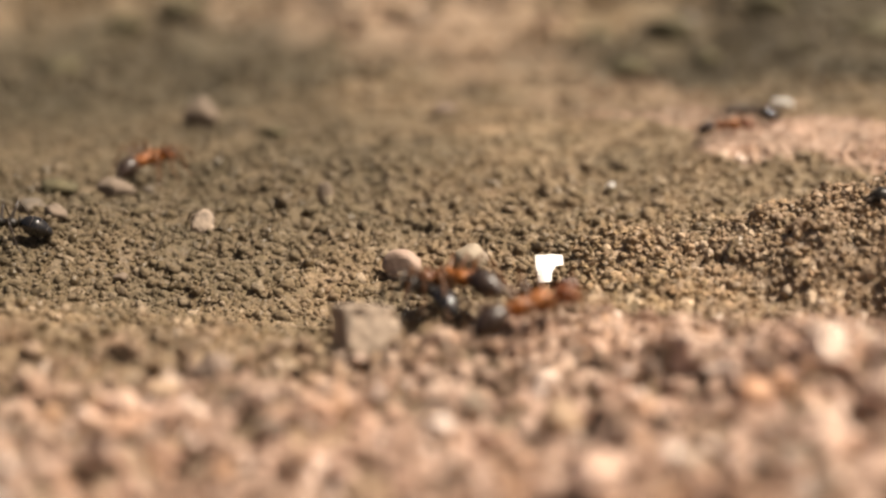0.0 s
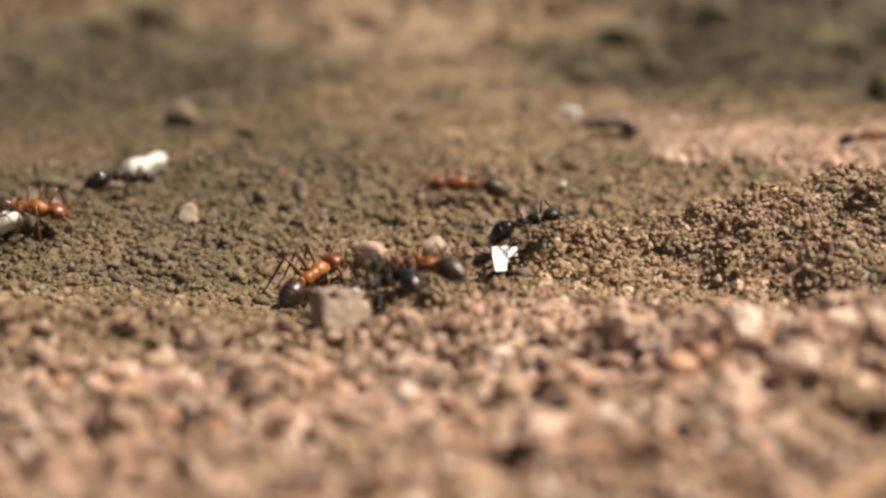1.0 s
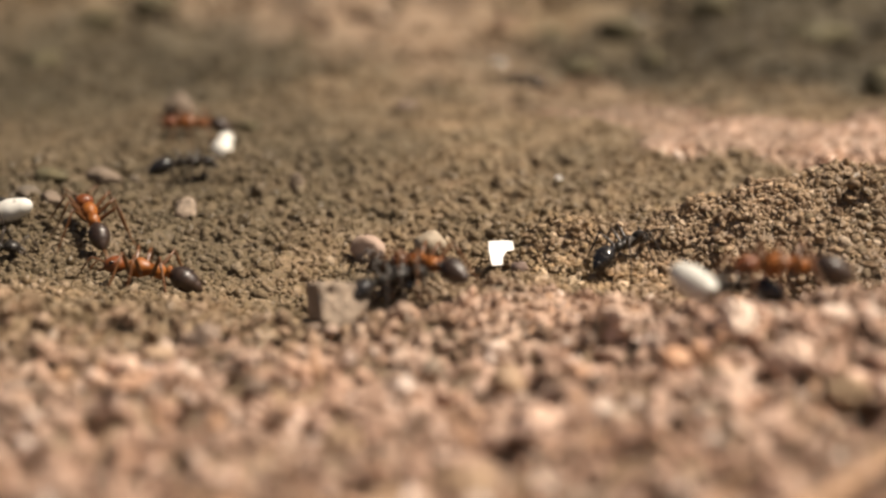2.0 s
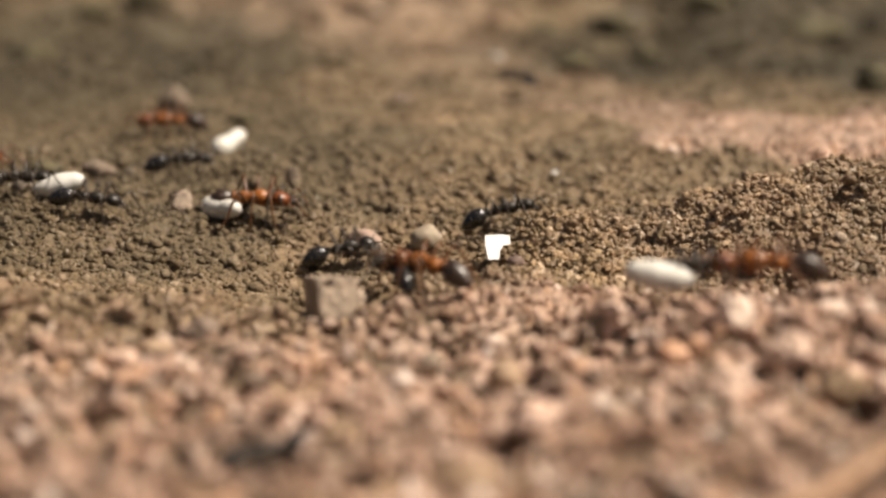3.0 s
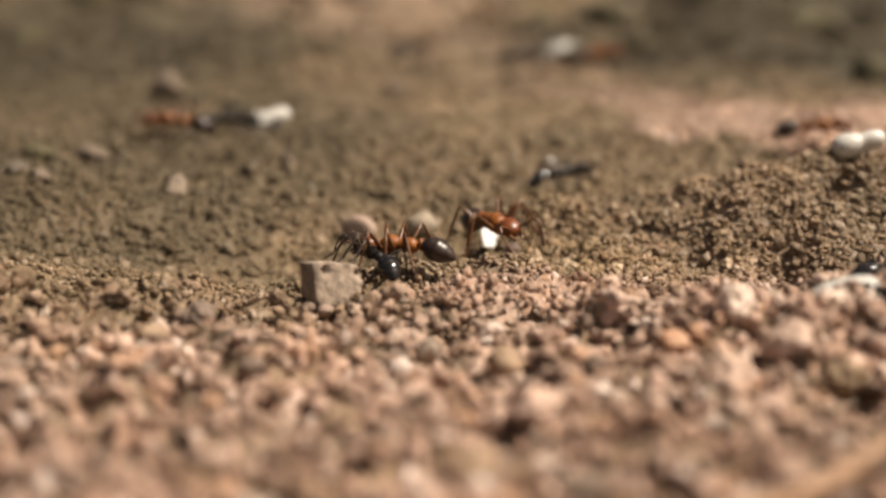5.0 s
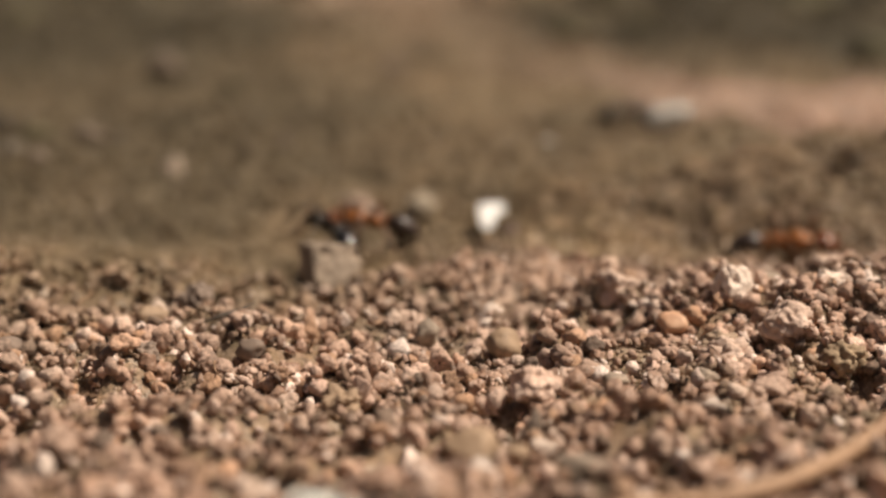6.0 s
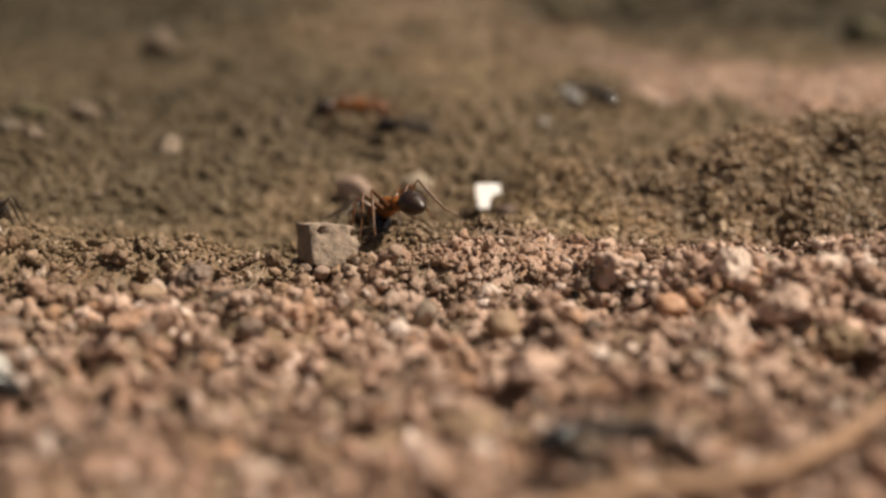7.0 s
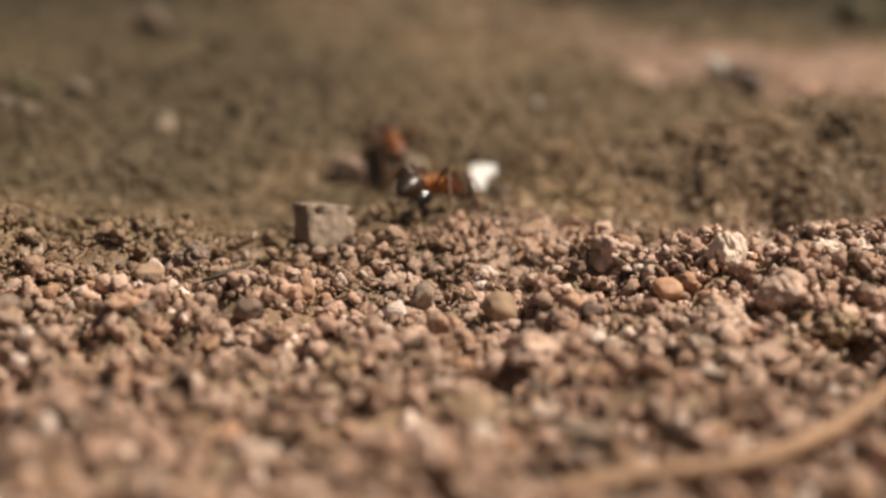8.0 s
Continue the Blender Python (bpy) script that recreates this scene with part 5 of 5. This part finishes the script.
    haul("pupa_hauler", [(0, -39, 22.1, 0), (2.1, -36.4, 18.9, 0), (2.4, -22.4, 20.2, 0), (2.8, -16.9, 21.7, 20), (3, -16.8, 23.5, -40), (3.2, -8, 29.9, 0), (3.4, 1.7, 29.5, 0), (3.5, 8, 27, 0), (3.8, 16, 18.4, 5), (4, 17.6, 18.6, 15), (4.2, 17, 18.6, 10), (4.6, 23.2, 19, 0), (5, 29.4, 19, 0), (5.3, 34.6, 19, 0), (5.8, 40.6, 19, 0), (8, 47.7, 19, 0)], tips=((0.0, 0.0, 0), (2.1, 0.0, 0), (2.4, 0.0, 0), (2.8, 0.0, 0), (3.0, 0.0, 0), (3.2, 0.0, 0), (3.4, 0.0, 0), (3.5, 0.0, 0), (3.8, 0.46, 0), (4.0, 0.45, 0), (4.2, 0.27, 0), (4.6, -0.2, 0), (5.0, 0.21, 0), (5.3, 0.9, 0), (5.8, 0.9, 0), (8.0, -0.3, 0)))
    crawl("black_follower", [(0, -41.7, 18.8, 0), (1.8, -37.4, 15.5, 0), (2.3, -18.1, 18.6, 0), (2.8, 0.5, 21.0, 5), (3, 4.4, 21.4, 5), (3.2, 10, 17.7, 10), (3.5, 12.8, 18.2, 10), (3.8, 14.5, 28.1, 10), (4, 21.3, 34, 15), (4.2, 20.2, 18.9, 0), (4.6, 29.8, 40.2, 0), (5, 41.4, 44.6, 0), (8, 42.5, 15.9, 0)])
    crawl("black_second", [(0, -45.6, 24.1, 0), (1.9, -40.7, 19.4, 0), (2.5, -29.5, 17.8, 0), (2.8, -19.6, 19.8, 10), (3, -7.3, 19, 15), (3.2, -0, 19.4, 10), (3.5, 7.8, 19.2, 10), (3.8, 11.2, 18.9, 10), (4, 19.5, 31.3, 10), (4.3, 27.5, 18.1, 0), (4.7, 38.5, 19, 0), (8, 44.1, 14.6, 0)])
    crawl("black_wanderer", [(0, -51.1, 32.9, 0), (2, -42.1, 24.1, 0), (2.6, -22.7, 22.8, 0), (2.8, -15.4, 24, 0), (3, -13.5, 24.6, 0), (3.2, -10.3, 28.5, 30), (3.5, -10, 29.1, 40), (3.7, -9.9, 43.5, 70), (4, -10.2, 60.9, 90), (4.2, -11.2, 64, 120), (4.8, -5.4, 87.4, 40), (5.3, -1.7, 101.7, 45), (6, 3.4, 156, 60), (8, 11.8, 145.4, 60)])
    crawl("red_scout", [(0, -6, -45.1, 85), (0.5, -5.8, -45.8, 85), (0.6, -6.3, -38.6, 85), (0.7, -7.1, -27.7, 85), (0.8, -7.8, -10.8, 88), (0.9, -10.4, 15, 95), (1, -9.8, 16.7, 58), (1.1, -10.8, 15.8, 130), (1.2, -12.8, 14.5, 110), (1.4, -14.6, 15.1, 60), (1.5, -15.3, 15.1, 45), (1.6, -14.8, 13.9, 75), (1.7, -12.4, -0.9, 110), (1.9, -18.3, 14.2, 165), (2.2, -25.2, 8.7, 175), (2.45, -33.9, 10.5, 165), (2.6, -38.2, 17.3, 85), (2.8, -41.9, 32.2, 0), (3, -38.4, 32.8, 0), (3.2, -32, 25.6, 0), (3.4, -26.1, 23.2, 5), (3.5, -23.9, 22.3, 60), (3.6, -21.9, 22.3, 10), (3.7, -18.1, 18.1, -30), (3.8, -15.2, 14.5, 0), (4, -10.9, -0.1, 0), (4.2, -10.7, -1.7, 0), (4.35, -11.4, 16.1, 50), (4.5, -9.2, 18.5, 30), (4.7, -4.3, 20, 10), (4.85, -0.3, 19.1, 0), (4.95, 2.6, 17.6, -40), (5.05, 3.7, 4.1, -90), (5.15, 3.4, 0.3, -160), (5.3, 2.01, -1.99, -230), (5.4, 2.18, -2.18, -248), (5.5, 3.32, -2.19, -270), (5.6, 12.1, 6, -355), (5.7, 19.3, 6, -360), (5.8, 20.6, 6.5, -360), (6.1, 23.6, 6.5, -380), (6.5, 25.5, 6, -370), (6.7, 27.8, 6, -350), (7, 32.8, 6, -360), (8, 39.5, 6, -360)], tips=((0.0, 0.0, 0), (0.5, 0.0, 0), (0.6, 0.0, 0), (0.7, 0.0, 0), (0.8, 0.0, 0), (0.9, 0.0, 0), (1.0, 0.0, 0), (1.1, 0.0, 0), (1.2, 0.0, 0), (1.4, 0.0, 0), (1.5, 0.0, 0), (1.6, 0.0, 0), (1.7, 0.0, 0), (1.9, 0.0, 0), (2.2, 0.0, 0), (2.45, 0.0, 0), (2.6, 0.0, 0), (2.8, 0.0, 0), (3.0, 0.0, 0), (3.2, 0.0, 0), (3.4, 0.0, 0), (3.5, 0.0, 0), (3.6, 0.0, 0), (3.7, 0.0, 0), (3.8, 0.0, 0), (4.0, 0.0, 0), (4.2, 0.0, 0), (4.35, 0.0, 0), (4.5, 0.0, 0), (4.7, 0.0, 0), (4.85, 0.0, 0), (4.95, 0.0, 0), (5.05, 0.0, 0), (5.15, 0.0, 0), (5.3, 0.15, 0, 13), (5.4, 0.15, 0, 13), (5.5, 0.15, 0, 13), (5.6, -0.01, 0), (5.7, 0.0, 0), (5.8, 0.0, 0), (6.1, 0.1, 0), (6.5, -0.3, 0), (6.7, -0.3, 0), (7.0, -0.3, 0), (8.0, -0.3, 0)))
    crawl("red_climber", [(0, 2.24, -3.37, 30), (0.1, 6.05, -3.18, 25), (0.2, 15.4, 6.4, 60), (0.4, 20.9, 10, 50), (0.5, 24.6, 15, 60), (0.6, 26.8, 15.9, 20), (0.8, 33.2, 15.2, 0), (1.2, 38.7, 15.4, 0), (8, 44.1, 8.8, 0)])
    crawl("black_crosser", [(0, -39.5, 20.5, 340), (0.3, -31.2, 17.8, 345), (0.4, -26, 16.6, 340), (0.5, -20.4, 15, 340), (0.8, -14.6, 11.3, 340), (0.9, -9.8, 14.7, 370), (1, -4, 1.2, 390), (1.5, -3.5, 0.5, 390), (2.2, -2.4, -2.8, 370), (2.35, -1.5, -4.2, 330), (2.5, -1, -6.1, 290), (2.8, -2.9, -13.6, 222), (3, -8.4, -28.3, 222), (3.2, -13.6, -39.2, 220), (3.4, -19.2, -42.2, 215), (8, -19.7, -50.1, 215)])
    crawl("black_carrier", [(0, 23.5, -25.9, 180), (5.3, 27.5, -32.3, 180), (5.5, 23.1, -33.6, 182), (5.6, 14.7, -36, 180), (5.7, 6.3, -41.1, 178), (5.8, 4, -44, 178), (6, -2.7, -43.8, 175), (6.1, -5.9, -40.9, 170), (6.3, -8.1, -39.6, 125), (6.5, -7.6, -37.3, 100), (6.6, -10.3, -37.3, 140), (6.7, -13.4, -36.5, 180), (6.9, -18.6, -30.3, 165), (7, -21.5, -29.3, 175), (7.1, -23.4, -28.7, 180), (7.3, -27.1, -29.5, 180), (8, -30.6, -31.6, 180)])
    haul("cocoon_carrier", [(0, 22.7, -24.4, 180), (5.3, 26.3, -31.6, 180), (5.5, 22.1, -32.3, 170), (5.6, 13.9, -33, 120), (5.7, 5.4, -39.6, 150), (5.8, 2.9, -43.8, 178), (6, -4, -42.3, 172), (6.1, -8.5, -41.5, 170), (6.3, -9.6, -35.8, 110), (6.5, -9.1, -28.7, 95), (6.6, -12, -34.5, 130), (6.7, -16.6, -34.2, 160), (6.9, -19.3, -26.3, 110), (7.1, -23.9, -26.2, 180), (7.3, -30, -26.9, 180), (8, -33.5, -29.3, 180)])
    crawl("black_near", [(0, -2.5, -43.5, 20), (6.6, -1.2, -53.5, 20), (6.8, 0.6, -45.6, 25), (7, 6.3, -36.2, 25), (7.1, 11.6, -30.1, 20), (7.3, 18.6, -26.2, 15), (7.5, 28.5, -19.3, 10), (8, 34.7, -18.6, 10)])
    crawl("red_far", [(0, 19.5, 52.1, 0), (0.2, 21.8, 50.7, 0), (0.5, 24.7, 48.2, 0), (0.7, 26.8, 52.8, 0), (0.9, 31.4, 45.8, 0), (1, 36, 47.9, 0), (1.2, 39.6, 47, 0), (1.5, 47.7, 47, 0), (8, 59.5, 47, 0)], tips=((0.0, 0.0, 0), (0.2, 0.0, 0), (0.5, 0.0, 0), (0.7, 0.0, 0), (0.9, 0.0, 0), (1.0, 0.0, 0), (1.2, -0.09, 0), (1.5, -0.26, 0), (8.0, -0.3, 0)))
    crawl("black_far", [(0, 21.6, 57.4, 180), (0.2, 15.7, 54.6, 180), (0.5, 14.1, 55.7, 180), (0.8, 13, 55.4, 180), (1, 13.6, 54.3, 175), (1.2, 12.1, 59.4, 165), (1.5, 8.5, 69.8, 160), (1.7, 7.5, 80.8, 160), (2.8, 6.5, 79.6, 150), (3.5, 8.5, 76.9, 120), (4, 8.8, 96.9, 100), (5, 9, 139.5, 90), (5.6, 10.3, 168.7, 90), (8, 12.6, 162.5, 90)])
    haul("pupa_far", [(0, 25.6, 63.1, 180), (0.2, 19.4, 61.1, 175), (0.5, 11.3, 68.6, 170), (0.8, 10.5, 66.2, 180), (1, 10.9, 62.9, 175), (1.2, 10, 70.6, 165), (1.5, 6.6, 86, 160), (1.7, 5.5, 98, 160), (2.8, 4.8, 99.2, 150), (3.5, 8.2, 100.3, 120), (4, 8.4, 121.9, 100), (5, 8.6, 151.2, 90), (5.6, 9.9, 182.8, 90), (8, 12.3, 175.6, 90)])
    crawl("black_dragged", [(0, -57.3, 60.9, 0), (5.9, -41.6, 37.6, 0), (6.1, -31, 33.8, 0), (6.5, -25.5, 34, 0), (6.7, -19, 39.6, -5), (6.9, -5.4, 34.2, -15), (7, -2.25, 31.14, -35), (7.2, -3.37, 30.78, -70), (7.4, -2.94, 29.52, -80), (7.5, -3.03, 26.77, -85), (7.6, -3.45, 24.38, -85), (7.7, -3.74, 22.65, -85), (7.8, -3.22, 21.27, -85), (8, -2.97, 21.47, -85)])
    crawl("red_dragger", [(0, -62.8, 61.7, 0), (5.9, -46.6, 38.6, 0), (6.1, -35.5, 35.6, 0), (6.5, -29.9, 35.8, 0), (6.7, -23.1, 42, 0), (6.9, -9.6, 38.4, 0), (7, -6.65, 36.06, -10), (7.2, -5.26, 39.11, -45), (7.4, -4.67, 38.95, -60), (7.5, -4.93, 39.33, -70), (7.6, -3.39, 37.33, -60), (7.7, -2.82, 30.15, -75), (7.8, -3.04, 22.52, -80), (8, -2.86, 22.07, -80)])
    crawl("black_back", [(0, 49.3, 57, 180), (6.3, 48.1, 43.4, 180), (6.5, 40.1, 42, 180), (6.7, 27.5, 19.1, 182), (6.9, 15.7, 30.9, 185), (7, 13.1, 44, 130), (7.1, 15.9, 44, 60), (7.3, 21.5, 44, 10), (7.5, 27.6, 44, -10), (7.7, 27.3, 44, 60), (8, 26, 44, 120)], tips=((0.0, 0.0, 0), (6.3, 0.0, 0), (6.5, 0.0, 0), (6.7, 0.0, 0), (6.9, 0.0, 0), (7.0, -0.3, 0), (7.1, -0.3, 0), (7.3, -0.3, 0), (7.5, -0.3, 0), (7.7, -0.3, 0), (8.0, -0.3, 0)))
    haul("cocoon_back", [(0, 48.3, 61.5, 180), (6.3, 46.7, 46.3, 180), (6.5, 38.6, 45, 180), (6.7, 30.4, 41.6, 182), (6.9, 14.9, 44, 185), (7, 11.5, 44, 130), (7.1, 16.8, 44, 60), (7.3, 22.7, 44, 10), (7.5, 24.5, 44, -10), (7.7, 24.9, 44, 60), (8, 24.5, 44, 120)], tips=((0.0, 0.0, 0), (6.3, 0.0, 0), (6.5, 0.0, 0), (6.7, 0.0, 0), (6.9, -0.3, 0), (7.0, -0.3, 0), (7.1, -0.11, 0), (7.3, 0.21, 0), (7.5, -0.03, 0), (7.7, -0.04, 0), (8.0, 0.9, 0)))
    crawl("black_upper", [(0, -78.1, 107.5, 0), (2.8, -63.7, 90.7, 0), (3, -56.9, 87.7, 0), (3.2, -48.7, 87.9, 0), (3.5, -32.3, 78.2, 0), (3.8, -19.4, 63, 0), (4, -16.6, 64.2, 10), (4.2, -17.3, 62.2, 0), (4.6, -9, 71.4, 0), (5, 8.9, 85.4, 10), (5.3, 32.1, 117.7, 20), (5.6, 54.3, 155, 20), (8, 67.7, 142.2, 20)])
    haul("cocoon_upper", [(0, -76.3, 113, 0), (2.8, -61.6, 96.2, 0), (3, -54.7, 93.3, 30), (3.2, -46.9, 96.5, 60), (3.5, -28.2, 75.2, 5), (3.8, -16, 67.3, 20), (4, -14.3, 75.4, 50), (4.2, -14.6, 72.6, 60), (4.6, -5.9, 79.2, 0), (5, 13.1, 93.5, 10), (5.3, 38.1, 127.8, 20), (5.6, 60.7, 160.9, 20), (8, 74.2, 148, 20)])
    crawl("red_upper", [(0, -75.9, 86.3, 0), (2.2, -86.9, 135.9, 20), (2.7, -66, 184.9, 10), (3.2, -9.2, 189, 0), (3.5, 2.2, 156.9, -70), (3.7, -6.3, 86.1, -145), (3.8, -9.1, 61.3, -195), (4, -10.2, 61.9, -185), (4.2, -10.8, 62, -195), (4.4, -7.6, 65.1, -260), (4.6, -1.6, 70.1, -320), (5, 16.9, 85.2, -340), (5.3, 41.4, 117.4, -340), (5.6, 65.3, 155, -340), (8, 78.4, 143, -340)])
    crawl("black_edge", [(0, -50.2, 36.1, 0), (6.2, -39.8, 17.7, 0), (6.5, -34.3, 16.8, -20), (6.7, -31.4, 16.7, -40), (6.9, -29.1, 10.7, -60), (7.1, -27.1, -4, -120), (7.4, -32.1, -5.6, -180), (8, -34.4, -7.9, -180)])
    haul("cocoon_edge", [(0, -48.7, 35.2, 0), (6.2, -38.4, 16.8, 0), (6.5, -32.9, 15.8, -20), (6.7, -29.5, 14.6, -70), (6.9, -27.5, 4, -80), (7.1, -26.5, -6.5, -120), (7.4, -31.3, -8.3, -180), (8, -33.5, -10.7, -180)])
    crawl("black_late", [(0, -51.9, 29.7, 0), (2.8, -45.3, 21.5, 0), (3.2, -35.7, 18.9, 0), (3.4, -31.5, 18.5, 0), (3.5, -29.9, 18.2, 0), (3.6, -28.7, 18.2, -30), (3.7, -30.7, 17, -110), (3.8, -32.8, 16, -160), (3.85, -32.6, 15.5, -240), (3.9, -29.8, 15.1, -310), (4, -25.7, 15.6, -335), (4.1, -27.8, 12, -255), (4.2, -31.9, 9.1, -180), (4.5, -37.8, 6.7, -180), (8, -33.4, -13.4, -180)])


motions()
